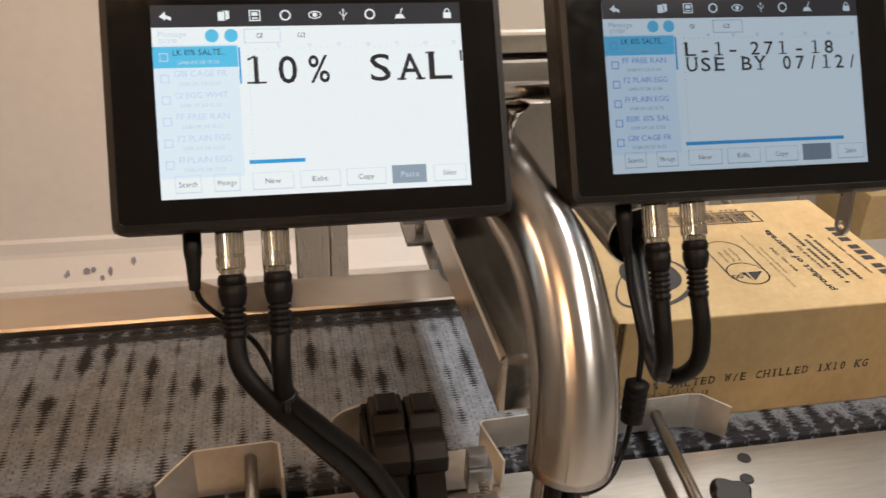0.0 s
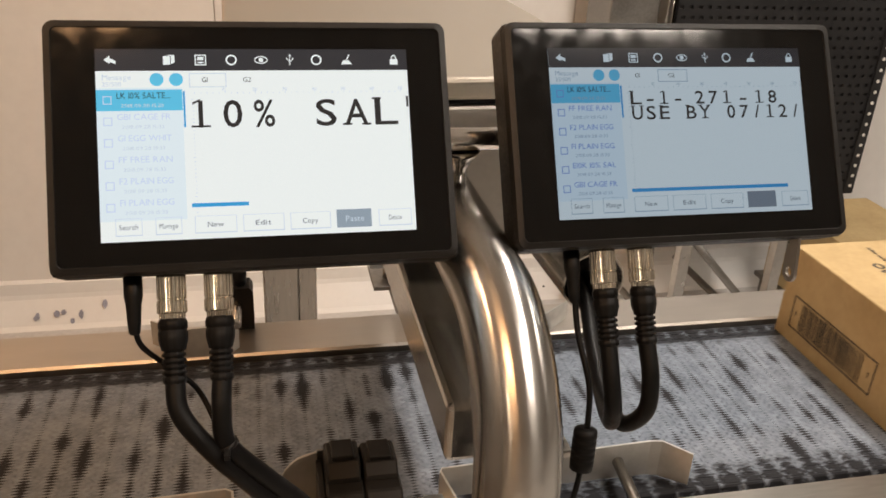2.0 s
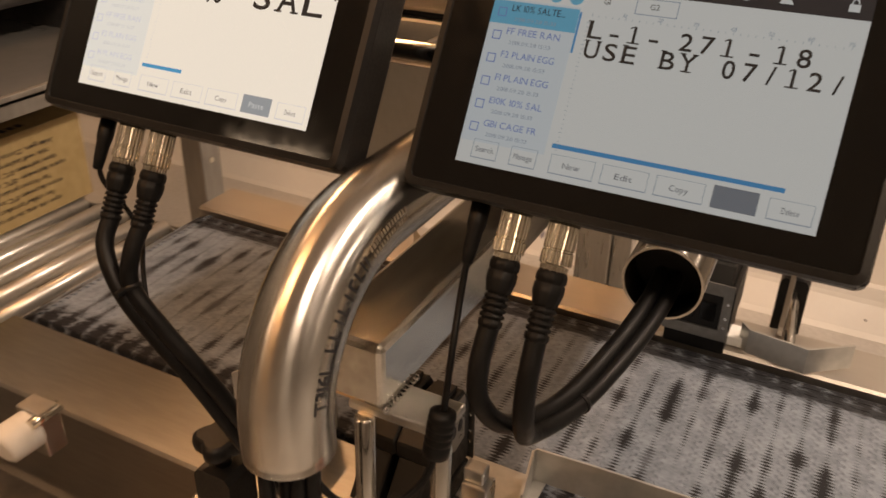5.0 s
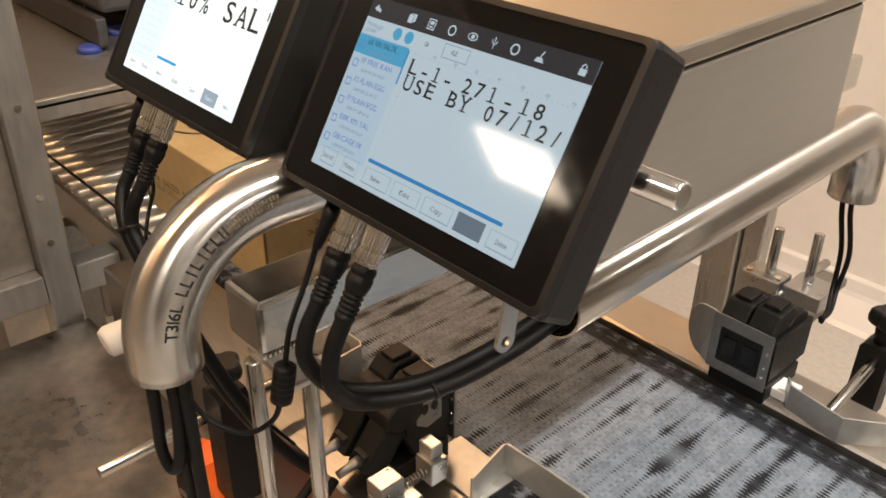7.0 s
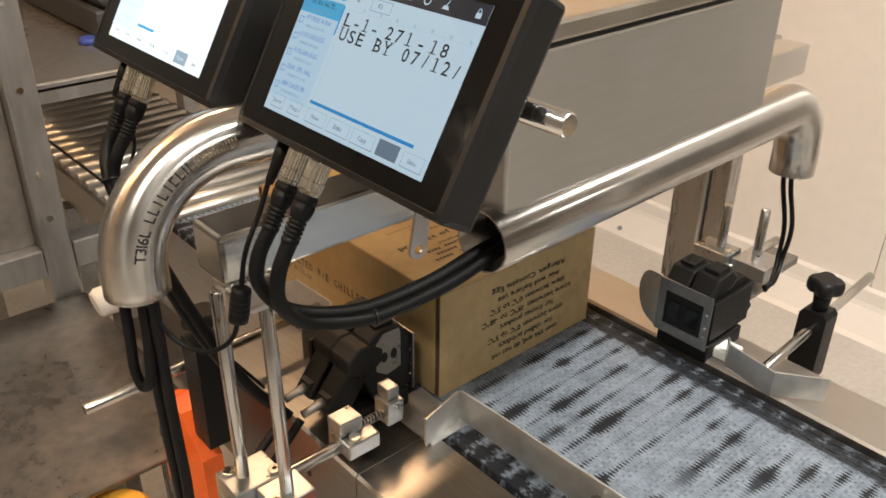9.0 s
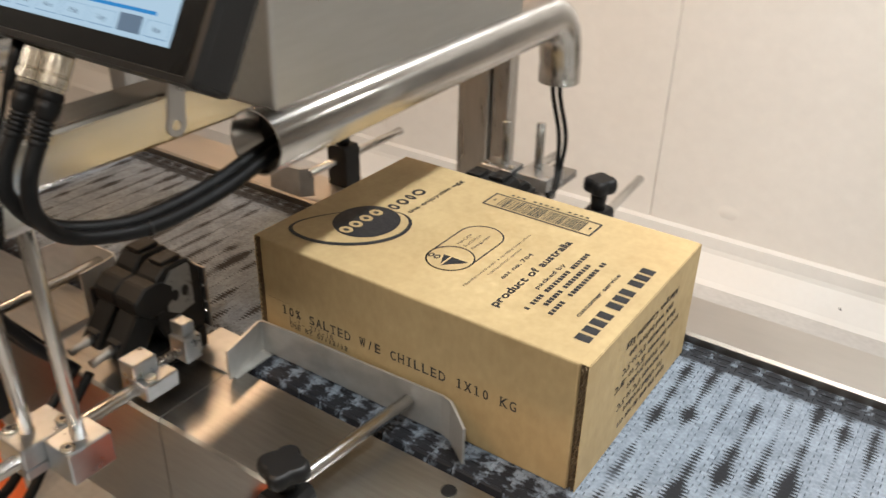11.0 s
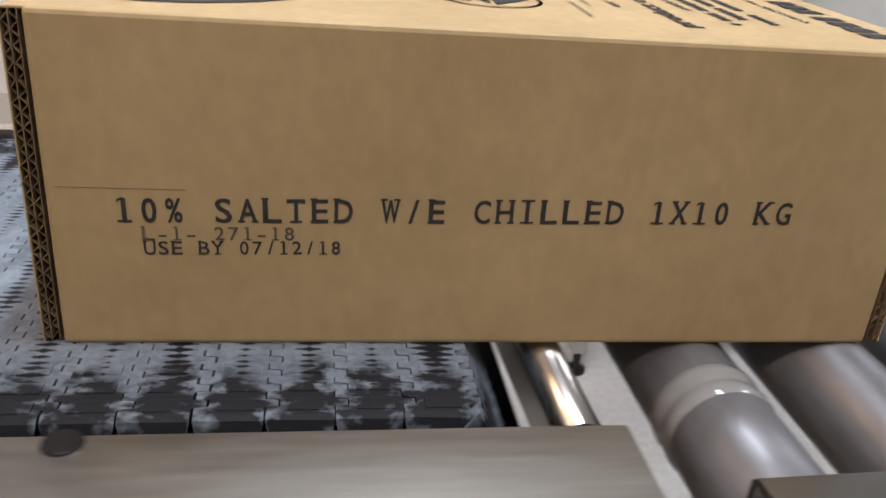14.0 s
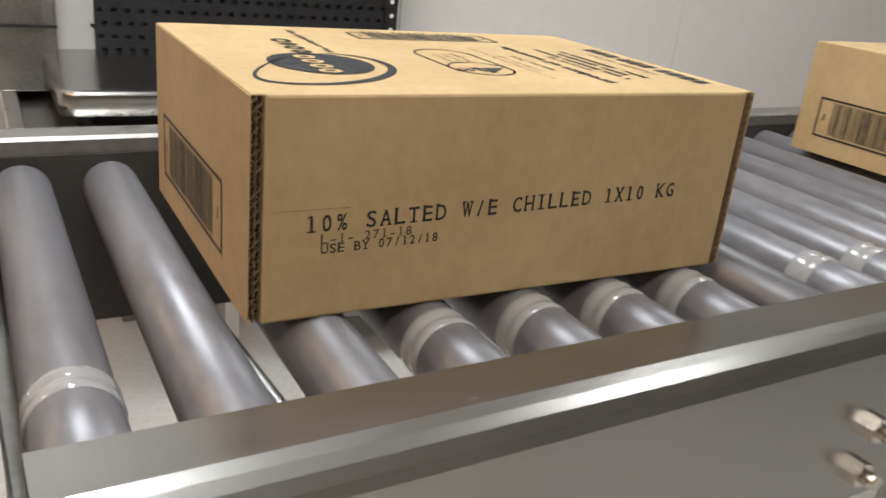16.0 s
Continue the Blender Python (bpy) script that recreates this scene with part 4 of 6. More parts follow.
        bm.faces.new([bm.verts.new(m @ Vector((*q, 0))) for q in ellipse(0, 0, 0.0013, 0.0013, 16)])
    def fork(bm, m):
        for q in ([(-0.25, -3), (0.25, -3), (0.25, 2.2), (-0.25, 2.2)], [(-0.8, 2.0), (0.8, 2.0), (0, 3.4)], [(0.25, -1.2), (1.9, 0.2), (1.9, 1.4), (1.4, 1.4), (1.4, 0.4), (0.25, -0.6)], [(-0.25, -0.4), (-1.4, 0.8), (-1.4, 1.6), (-1.9, 1.6), (-1.9, 0.6), (-0.25, -1.0)]):
            poly(bm, m, q)
    def broom(bm, m):
        poly(bm, m, [(-3, -2.6), (3, -2.6), (1.4, -0.2), (-1.8, -0.2)])
        poly(bm, m, [(-0.2, 0.1), (0.6, 0.1), (1.9, 3.0), (1.3, 3.2)])
    def lock(bm, m):
        poly(bm, m, [(-2.2, -2.8), (2.2, -2.8), (2.2, 0.4), (-2.2, 0.4)])
        ring_flat(bm, m, ellipse(0, 0.0005, 0.0016, 0.0024, 20), ellipse(0, 0.0005, 0.0010, 0.0018, 20))
    for u, d in ((0.045, arrow), (0.225, pages), (0.323, frame_icon), (0.42, circle), (0.515, eye), (0.608, fork), (0.695, circle), (0.795, broom), (0.955, lock)):
        icon(u, d)


def connector(parent, x, y, z):
    """Chrome screw collar hanging down with a black strain-relief boot."""
    bm = bmesh.new()
    prof = [(z, 0.0070), (z - 0.002, 0.0074), (z - 0.0135, 0.0074), (z - 0.0140, 0.0068), (z - 0.0148, 0.0068), (z - 0.0152, 0.0076), (z - 0.0212, 0.0076), (z - 0.0220, 0.0066), (z - 0.0250, 0.0064)]
    sweep(bm, [(x, y, q) for q, _ in prof], 0.01, 88, radii=[r for _, r in prof], smooth_faces=False, rib=0.00045)
    c = part("connector_collar", bm, NICKEL, parent, "nickel knurled connector collar")
    bm = bmesh.new()
    prof = [(z - 0.0245, 0.0066), (z - 0.027, 0.0076), (z - 0.0300, 0.0076), (z - 0.0304, 0.0070), (z - 0.0312, 0.0070), (z - 0.0316, 0.0076), (z - 0.036, 0.0076), (z - 0.041, 0.0064)]
    for k in range(5):
        q = z - 0.042 - k * 0.0032
        prof += [(q, 0.0062), (q - 0.0003, 0.0050), (q - 0.0012, 0.0050), (q - 0.0015, 0.0061)]
    prof += [(z - 0.059, 0.0060), (z - 0.061, 0.0046)]
    sweep(bm, [(x, y, q) for q, _ in prof], 0.01, 40, radii=[r for _, r in prof], rib=0.0003)
    part("strain_relief", bm, RUBBER, c, "black ribbed strain relief")
    return c


def monitor(x, y, z, first):
    t = thing("monitor", "black touch-screen printer controller showing " + ("a white product message editor" if first else "a bluish date message editor"), "monitor", "controllers",
              at=pose(x, y, z, -30.1))
    l, r, top, bot = -0.1105, 0.1080, 0.0685, -0.0690
    bm = bmesh.new()
    box(bm, l, 0.0015, bot, r, 0.030, top, 0.004)
    housing = part("housing", bm, BEZEL, t, "black plastic housing")
    bm = bmesh.new()
    box(bm, l + 0.012, 0.029, bot + 0.010, r - 0.012, 0.043, top - 0.012, 0.004)
    part("back_shell", bm, BLACK, t)
    bm = bmesh.new()
    def rr(x0, z0, x1, z1, rad):
        out = []
        for cx, cz, a0 in ((x1 - rad, z1 - rad, 0), (x0 + rad, z1 - rad, 90), (x0 + rad, z0 + rad, 180), (x1 - rad, z0 + rad, 270)):
            out += [(cx + rad * math.cos(radians(a0 + 18 * k)), cz + rad * math.sin(radians(a0 + 18 * k))) for k in range(6)]
        return out
    o, i = rr(l, bot, r, top, 0.006), rr(l + 0.0055, bot + 0.0055, r - 0.0055, top - 0.0055, 0.003)
    loops = []
    for pts, yy in ((o, 0.006), (rr(l + 0.001, bot + 0.001, r - 0.001, top - 0.001, 0.0055), 0.0), (rr(l + 0.0045, bot + 0.0045, r - 0.0045, top - 0.0045, 0.0035), -0.0008), (i, 0.0012)):
        loops.append([bm.verts.new((u, yy, v)) for u, v in pts])
    for a, c in zip(loops, loops[1:]):
        for k in range(len(a)):
            bm.faces.new((a[k], a[(k + 1) % len(a)], c[(k + 1) % len(a)], c[k]))
    part("bezel", bm, BEZEL, t, "rounded black front bezel")
    part("glass", made(box, l + 0.005, 0.0, bot + 0.005, r - 0.005, 0.0013, top - 0.005), GLASS_BLACK, t, "glossy black glass border")
    screen_parts(t, first)
    return t


MONITOR_A = monitor(0.2055, -0.190, 1.2885, True)
MONITOR_B = monitor(0.4595, -0.1855, 1.2885, False)


def rod(parent, name, a, b, r, mat=STEEL_ROD, label="", seg=18):
    bm = bmesh.new()
    d = (Vector(b) - Vector(a)).normalized() * min(0.0012, r * 0.3)
    sweep(bm, [a, Vector(a) + d, Vector(b) - d, b], r, seg, radii=[r * 0.82, r, r, r * 0.82])
    return part(name, bm, mat, parent, label)


def hang_connectors(mon):
    for x in (-0.0515, -0.0265):
        connector(mon, x, 0.018, -0.0685)
    bm = bmesh.new()
    prof = [(-0.0685, 0.0050), (-0.080, 0.0050), (-0.084, 0.0042), (-0.094, 0.0036), (-0.100, 0.0030), (-0.101, 0.0018)]
    sweep(bm, [(-0.0715, 0.018, z) for z, _ in prof], 0.005, 18, radii=[r for _, r in prof])
    part("power_plug", bm, RUBBER, mon, "slim black power plug")


hang_connectors(MONITOR_A)
hang_connectors(MONITOR_B)


# ---- control cabinet, beam, pipes ----
def cabinet():
    t = thing("control_cabinet", "flat stainless steel control cabinet with an overhanging lid", "cabinet", at=pose(0.474, -0.070, 0, 0, 0, 1.7))
    bm = bmesh.new()
    box(bm, -0.284, 0.0, 1.1520, 0.0, 0.392, 1.274, 0.003)
    part("body", bm, STEEL_SIDE, t)
    bm = bmesh.new()
    box(bm, -0.282, 0.003, 1.274, -0.002, 0.389, 1.279)
    part("gasket", bm, DARK, t, "black lid gasket")
    bm = bmesh.new()
    box(bm, -0.290, -0.006, 1.279, 0.006, 0.398, 1.295, 0.003)
    part("lid", bm, STEEL_LID, t)
    for x in (-0.172, -0.072):
        bm = bmesh.new()
        sweep(bm, [(x, 0.001, 1.262), (x, -0.044, 1.262), (x, -0.054, 1.267)], 0.006, 12)
        part("stand_off", bm, STEEL_DULL, t)
    bm = bmesh.new()
    sweep(bm, [(-0.136, -0.011, 1.240), (-0.136, 0.001, 1.240)], 0.010, 24)
    part("lock", bm, CHROME, t, "round chrome lock")
    bm = bmesh.new()
    sweep(bm, [(-0.150, 0.012, 1.2948), (-0.150, 0.012, 1.2965), (-0.150, 0.012, 1.300), (-0.150, 0.012, 1.3035), (-0.150, 0.012, 1.305)], 0.01, 20, radii=[0.0105, 0.0105, 0.0085, 0.0055, 0.001])
    part("dome_nut", bm, CHROME, t, "chrome dome nut")
    return t


STEEL_SIDE = surface("cabinet_side_steel", (0.58, 0.57, 0.54), 0.42, 1.0, 0.05, 3.5, 180, 0.006, (1, 0.12, 1), 0.04)
STEEL_LID = surface("cabinet_lid_steel", (0.46, 0.42, 0.36), 0.40, 1.0, 0.06, 3.5, 140, 0.008, (1, 0.15, 1), 0.05)
cabinet()


def monitor_rod():
    t = thing("monitor_rail", "round steel rail carrying two controllers", "rail")
    rod(t, "rail_rod", (0.125, -0.128, 1.267), (0.577, -0.128, 1.267), 0.0078, CHROME, seg=28)
    for x in (0.2055, 0.4595):
        bm = bmesh.new()
        box(bm, x - 0.030, -0.158, 1.250, x + 0.030, -0.118, 1.284, 0.004)
        part("mount_block", bm, BLACK, t, "black mounting block")
    bm = bmesh.new()
    sweep(bm, [(0.334, -0.128, 1.2595), (0.334, -0.128, 1.256), (0.334, -0.128, 1.248), (0.334, -0.128, 1.232)], 0.005, 18, radii=[0.013, 0.011, 0.0055, 0.0050])
    part("rail_stem", bm, CHROME, t, "flared chrome stem")
    return t


monitor_rod()


def beam():
    t = thing("support_beam", "square stainless steel beam with welded foot and two round rods", "beam")
    x0, x1, y0, y1, z0, z1 = 0.306, 0.352, -0.246, 0.640, 1.100, 1.1425
    bm = bmesh.new()
    box(bm, x0, y0, z0, x1, y1, z1, 0.004)
    part("beam_tube", bm, STEEL_X_BEAM, t)
    bm = bmesh.new()
    box(bm, x0 + 0.022, y0 + 0.001, z0 - 0.0065, x1 + 0.037, y0 + 0.030, z0 - 0.0005, 0.0015)
    part("foot_plate", bm, STEEL, t, "welded steel foot plate")
    random.seed(2)
    bm = bmesh.new()
    for k in range(10):
        y = y0 + 0.002 + k * 0.0038
        bmesh.ops.create_icosphere(bm, subdivisions=1, radius=0.0024, matrix=Matrix.Translation((x1 + 0.001, y, z0 + 0.0005)) @ Matrix.Diagonal((1, random.uniform(0.8, 1.2), 0.8, 1)))
    part("weld_bead", bm, CHROME, t, "bright weld bead")
    rod(t, "rod", (0.341, -0.248, 1.095), (0.335, -0.243, 0.868), 0.0060)
    rod(t, "rod", (0.380, -0.228, 1.095), (0.376, -0.223, 0.868), 0.0060)
    part("post", made(box, 0.199, 0.602, 0.0, 0.255, 0.652, 1.143, 0.003), STEEL_Z, t)
    part("post", made(box, 0.256, 0.612, 0.0, 0.286, 0.642, 1.143, 0.002), STEEL_Z, t)
    part("cross_piece", made(box, 0.199, 0.604, 1.104, 0.3055, 0.650, 1.1435, 0.003), STEEL, t)
    return t


STEEL_X_BEAM = surface("beam_steel", (0.60, 0.585, 0.555), 0.20, 1.0, 0.10, 5, 160, 0.012, (1, 0.12, 1), 0.06)
beam()


# eight upright stencil marks as plain strokes: (left, right, bottom, top) in a unit cell
BLOCK = [(0.0, 0.28, 0.0, 1.0), (0.28, 0.95, 0.0, 0.18)]
STROKES = [BLOCK, BLOCK, [(0.35, 0.62, 0.0, 1.0)], BLOCK, [(0.35, 0.62, 0.0, 1.0)], [(0.0, 0.28, 0.0, 1.0), (0.28, 0.9, 0.0, 0.18), (0.28, 0.9, 0.82, 1.0)], BLOCK, [(0.0, 0.26, 0.0, 1.0), (0.70, 0.95, 0.0, 1.0)]]


def elbow_pipe():
    t = thing("elbow_pipe", "brushed stainless pipe bend with black stencilled lettering", "pipe")
    R, r = 0.082, 0.0238
    ex, ey, ez = 0.332, -0.304, 1.112
    pts = [(ex, ey, ez), (ex, ey, ez + 0.008), (ex, ey, ez + 0.016)]
    for k in range(1, 15):
        a = radians(90 * k / 14)
        pts.append((ex, ey + R - R * math.cos(a), ez + 0.016 + R * math.sin(a)))
    pts += [(ex, ey + R + 0.05, ez + 0.016 + R), (ex, -0.0655, ez + 0.016 + R)]
    bm = bmesh.new()
    hollow(bm, pts, r, 0.0018, 48)
    part("pipe_wall", bm, STEEL_TUBE, t)
    def wrap(bm, s0, v0):
        def spot(s, v):
            a = s / R
            a = min(max(a, -0.4), 1.57)
            if s < 0:
                q, nrm = Vector((ex, ey, ez + 0.016 + s)), Vector((0, 1, 0))
            else:
                q, nrm = Vector((ex, ey + R - R * math.cos(a), ez + 0.016 + R * math.sin(a))), Vector((0, math.cos(a), -math.sin(a)))
            ph = v / r
            return q + (r + 0.0003) * (Vector((1, 0, 0)) * math.cos(ph) + nrm * math.sin(ph))
        for v in bm.verts:
            v.co = spot(s0 + v.co.x, v0 - v.co.y)
    bm = bmesh.new()
    lettering(bm, "T316L", Matrix.Identity(4), 0.0078, width=0.024, bold=0.0003)
    wrap(bm, 0.016, -0.0015)
    part("stencil_text", bm, INK, t)
    for k in range(8):
        bm = bmesh.new()
        for u0, u1, v0, v1 in STROKES[k]:
            bar(bm, Matrix.Identity(4), k * 0.0058 + 0.0044 * u0, 0.0076 * v0, k * 0.0058 + 0.0044 * u1, 0.0076 * v1)
        wrap(bm, 0.045, -0.0015)
        part("stencil_mark", bm, INK, t)
    for row in (0, 1):
        for k in range(14):
            bm = bmesh.new()
            bar(bm, Matrix.Identity(4), k * 0.0024, row * 0.0042, k * 0.0024 + 0.0016, row * 0.0042 + 0.0030)
            wrap(bm, 0.094, -0.0015)
            part("stencil_mark", bm, INK_FAINT, t)
    return t


elbow_pipe()


def conduit():
    t = thing("cable_conduit", "long stainless cable pipe with a down-turned elbow", "pipe", at=pose(0.462, -0.082, 0, 0, 0, 1.6))
    x, z, r, R = 0.0, 1.1290, 0.0262, 0.052
    pts = [(x, 0.0, z), (x, 0.18, z), (x, 0.36, z), (x, 0.475, z), (x, 0.482, z)]
    for k in range(1, 13):
        a = radians(90 * k / 12)
        pts.append((x, 0.482 + R * math.sin(a), z - R + R * math.cos(a)))
    pts += [(x, 0.537, z - R - 0.01), (x, 0.537, 1.038)]
    bm = bmesh.new()
    hollow(bm, pts, r, 0.0016, 40)
    part("pipe_wall", bm, STEEL_TUBE, t)
    # added near-black disc in place of the shade deep in the pipe
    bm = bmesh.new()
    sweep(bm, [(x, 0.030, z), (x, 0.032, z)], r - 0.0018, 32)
    part("round_plug", bm, DARK, t, "dark disc standing for the shade inside the pipe")
    return t


conduit()


# ---- cables ----
def cable(name, label, pts, r, ties=()):
    t = thing(name, label, "cable")
    bm = bmesh.new()
    sm = smooth_path(pts, 10)
    sweep(bm, sm, r, 14)
    part("sheath", bm, CABLE, t)
    for k in ties:
        q = Vector(pts[k])
        d = (Vector(pts[min(k + 1, len(pts) - 1)]) - Vector(pts[k - 1])).normalized()
        bm = bmesh.new()
        sweep(bm, [q - d * 0.0014, q + d * 0.0014], r * 1.15, 16)
        box(bm, q.x - 0.0016, q.y - r * 1.15 - 0.006, q.z - 0.0016, q.x + 0.0016, q.y - r, q.z + 0.0016, 0.0004)
        part("cable_tie", bm, BLACK, t, "black cable tie")
    return t


CR = 0.0055
cable("monitor_cable", "thick black cable looping into the steel pipe", [(0.408, -0.2325, 1.171), (0.408, -0.245, 1.150), (0.411, -0.247, 1.130), (0.420, -0.228, 1.106), (0.434, -0.180, 1.094), (0.447, -0.125, 1.102), (0.455, -0.085, 1.115), (0.456, -0.053, 1.121)], CR)
cable("monitor_cable", "thick black cable looping into the steel pipe beside another", [(0.433, -0.2325, 1.171), (0.434, -0.245, 1.148), (0.434, -0.245, 1.124), (0.431, -0.222, 1.099), (0.443, -0.172, 1.089), (0.457, -0.118, 1.100), (0.465, -0.080, 1.114), (0.466, -0.053, 1.121)], CR, (4,))
cable("monitor_cable", "thick black cable hanging from a controller", [(0.154, -0.237, 1.171), (0.156, -0.248, 1.155), (0.170, -0.256, 1.136), (0.188, -0.256, 1.112), (0.216, -0.248, 1.070), (0.242, -0.228, 1.000), (0.256, -0.195, 0.930), (0.260, -0.158, 0.880)], CR)
cable("monitor_cable", "thick black cable hanging from a controller and tied to another", [(0.179, -0.237, 1.171), (0.178, -0.248, 1.155), (0.180, -0.254, 1.136), (0.198, -0.253, 1.112), (0.228, -0.244, 1.068), (0.254, -0.224, 1.000), (0.268, -0.193, 0.930), (0.272, -0.158, 0.880)], CR, (2,))
cable("power_cable", "thin black power cable", [(0.134, -0.2235, 1.1975), (0.137, -0.224, 1.184), (0.150, -0.222, 1.168), (0.164, -0.226, 1.155), (0.174, -0.238, 1.138), (0.182, -0.246, 1.122), (0.186, -0.246, 1.100), (0.214, -0.240, 1.055), (0.236, -0.220, 0.990), (0.246, -0.168, 0.905)], 0.0016)


def ferrite_cable():
    t = thing("power_cable", "thin black power cable with a ribbed ferrite bead", "cable")
    bm = bmesh.new()
    sweep(bm, smooth_path([(0.388, -0.219, 1.1975), (0.389, -0.229, 1.176), (0.393, -0.246, 1.150), (0.393, -0.252, 1.126), (0.391, -0.256, 1.100), (0.386, -0.262, 1.078), (0.372, -0.276, 1.066), (0.350, -0.290, 1.072), (0.340, -0.300, 1.098), (0.338, -0.304, 1.116)], 10), 0.0019, 12)
    part("sheath", bm, CABLE, t)
    a, b = Vector((0.3925, -0.2520, 1.1225)), Vector((0.3905, -0.2570, 1.0930))
    bm = bmesh.new()
    prof = [(0, 0.004), (0.06, 0.0072), (0.2, 0.0075), (0.24, 0.0068), (0.27, 0.0075), (0.36, 0.0075), (0.39, 0.0068), (0.42, 0.0075), (0.51, 0.0075), (0.54, 0.0068), (0.57, 0.0075), (0.66, 0.0075), (0.69, 0.0068), (0.72, 0.0075), (0.94, 0.0072), (1.0, 0.004)]
    sweep(bm, [a.lerp(b, s) for s, _ in prof], 0.007, 20, radii=[r for _, r in prof])
    part("ferrite_bead", bm, RUBBER, t, "ribbed black ferrite bead")


ferrite_cable()
for k, (dx, dy, low) in enumerate(((-0.008, 0.004, 0.905), (0.007, 0.006, 0.890), (0.0, -0.008, 1.0))):
    if k < 2:
        pts = [(0.334 + dx, -0.304 + dy, 1.120), (0.333 + dx, -0.304 + dy, 1.07), (0.331 + dx, -0.303 + dy, 1.00), (0.330 + dx, -0.301 + dy, 0.93), (0.322 + dx, -0.290, low - 0.05), (0.300 + dx, -0.255, low - 0.09), (0.276 + dx, -0.196, low - 0.06), (0.262 + 0.02 * k, -0.150, 0.876)]
        cable("head_cable", "black print head cable hanging out of the pipe bend", pts, 0.0046)
    else:
        pts = [(0.322, -0.312, 1.120), (0.322, -0.313, 1.07), (0.322, -0.314, 1.040), (0.328, -0.312, 1.026), (0.335, -0.308, 1.036), (0.335, -0.304, 1.075), (0.335, -0.302, 1.118)]
        cable("head_cable", "short loop of black cable below the pipe bend", pts, 0.0042)
for k in (0, 1):
    dx = 0.010 * k
    cable("head_cable", "thin black cable from the steel pipe to a print head", [(0.440 + dx, 0.455, 1.056), (0.440 + dx, 0.456, 1.02), (0.447 + dx, 0.470, 0.96), (0.452 + dx * 0.5, 0.462, 0.915), (0.462 + dx * 0.3, 0.436, 0.898), (0.466, 0.414 - 0.004 * k, 0.894 + 0.006 * k)], 0.0030)


def hook_tab():
    t = thing("hook_tab", "small bent steel tab with a round hole", "bracket")
    bm = bmesh.new()
    m = pose(0.539, -0.2105, 1.1995, 0, 0, 90) @ pose(0, 0, 0, 0, 8, 0)
    n = 20
    outer = [(0.0065 * math.cos(2 * math.pi * k / n), 0.0065 * math.sin(2 * math.pi * k / n)) for k in range(n)]
    outer = [(x, z if z < 0 else z + 0.040 * min(1, z / 0.0062)) if z > 0.0030 else (x, z) for x, z in outer]
    inner = [(0.0032 * math.cos(2 * math.pi * k / n), 0.0032 * math.sin(2 * math.pi * k / n)) for k in range(n)]
    rings = []
    for y in (-0.001, 0.001):
        rings.append(([bm.verts.new(m @ Vector((x, y, z))) for x, z in outer], [bm.verts.new(m @ Vector((x, y, z))) for x, z in inner]))
    for k in range(n):
        j = (k + 1) % n
        for o, i in rings:
            bm.faces.new((o[k], o[j], i[j], i[k]))
        bm.faces.new((rings[0][0][k], rings[0][0][j], rings[1][0][j], rings[1][0][k]))
        bm.faces.new((rings[0][1][k], rings[0][1][j], rings[1][1][j], rings[1][1][k]))
    part("tab", bm, STEEL, t)
    part("strap", made(box, 0.470, -0.206, 1.2325, 0.552, -0.196, 1.2365, 0.001), STEEL, t)


hook_tab()


def mount_strap():
    t = thing("mount_strap", "flat bright steel strap under a controller", "bracket")
    part("strap", made(box, 0.216, -0.206, 1.2325, 0.2555, -0.196, 1.2365, 0.001), STEEL, t)
    part("strap", made(box, 0.2565, -0.206, 1.2315, 0.298, -0.196, 1.2355, 0.001), STEEL, t)


mount_strap()


# ---- guides ----
def star_knob(parent, x, y, z, r=0.0215, turn=0.0, stem=0.016, thick=1.0):
    bm = bmesh.new()
    n = 48
    loops = []
    for dz, k in ((0.0, 0.86), (0.002, 0.96), (0.007, 1.0), (0.012, 0.95), (0.0145, 0.80)):
        ring = []
        for i in range(n):
            a = 2 * math.pi * i / n
            rr = r * k * (0.74 + 0.26 * (0.5 + 0.5 * math.cos(4 * a)) ** 0.8)
            ring.append(bm.verts.new((x + rr * math.cos(a + turn), y + rr * math.sin(a + turn), z + dz * thick)))
        loops.append(ring)
    for a, c in zip(loops, loops[1:]):
        for i in range(n):
            f = bm.faces.new((a[i], a[(i + 1) % n], c[(i + 1) % n], c[i]))
            f.smooth = True
    bm.faces.new(loops[-1])
    bm.faces.new(list(reversed(loops[0])))
    neck = 0.0065 if stem < 0.02 else 0.0090
    sweep(bm, [(x, y, z - stem), (x, y, z + 0.001)], neck, 16, radii=[neck, neck + 0.002])
    return part("star_knob", bm, BLACK, parent, "black plastic star knob")


def clamp(name_at, parent):
    x, y, z0, z1 = name_at
    tall = y > 0.2
    bm = bmesh.new()
    slab(bm, [(x - 0.017, z0), (x + 0.017, z0), (x + 0.017, z1 - 0.006), (x + 0.013, z1), (x - 0.013, z1), (x - 0.017, z1 - 0.006)], 0.030, "y", y - 0.015)
    part("clamp_block", bm, BLACK, parent, "black plastic clamp block")
    if tall:
        star_knob(parent, x, y, z1 + 0.0235, turn=0.4, stem=0.0245, thick=1.3)
    else:
        star_knob(parent, x, y, z1 + 0.015, turn=0.4)


def guide(label, plan, z0, z1, rod_a, rod_b, block, extra=None):
    t = thing("side_guide", label, "guide", "side guides")
    bm = bmesh.new()
    ribbon(bm, plan, z0, z1, 0.0022)
    part("guide_plate", bm, STEEL_GUIDE, t)
    rod(t, "guide_rod", rod_a, rod_b, 0.0060)
    clamp(block, t)
    return t


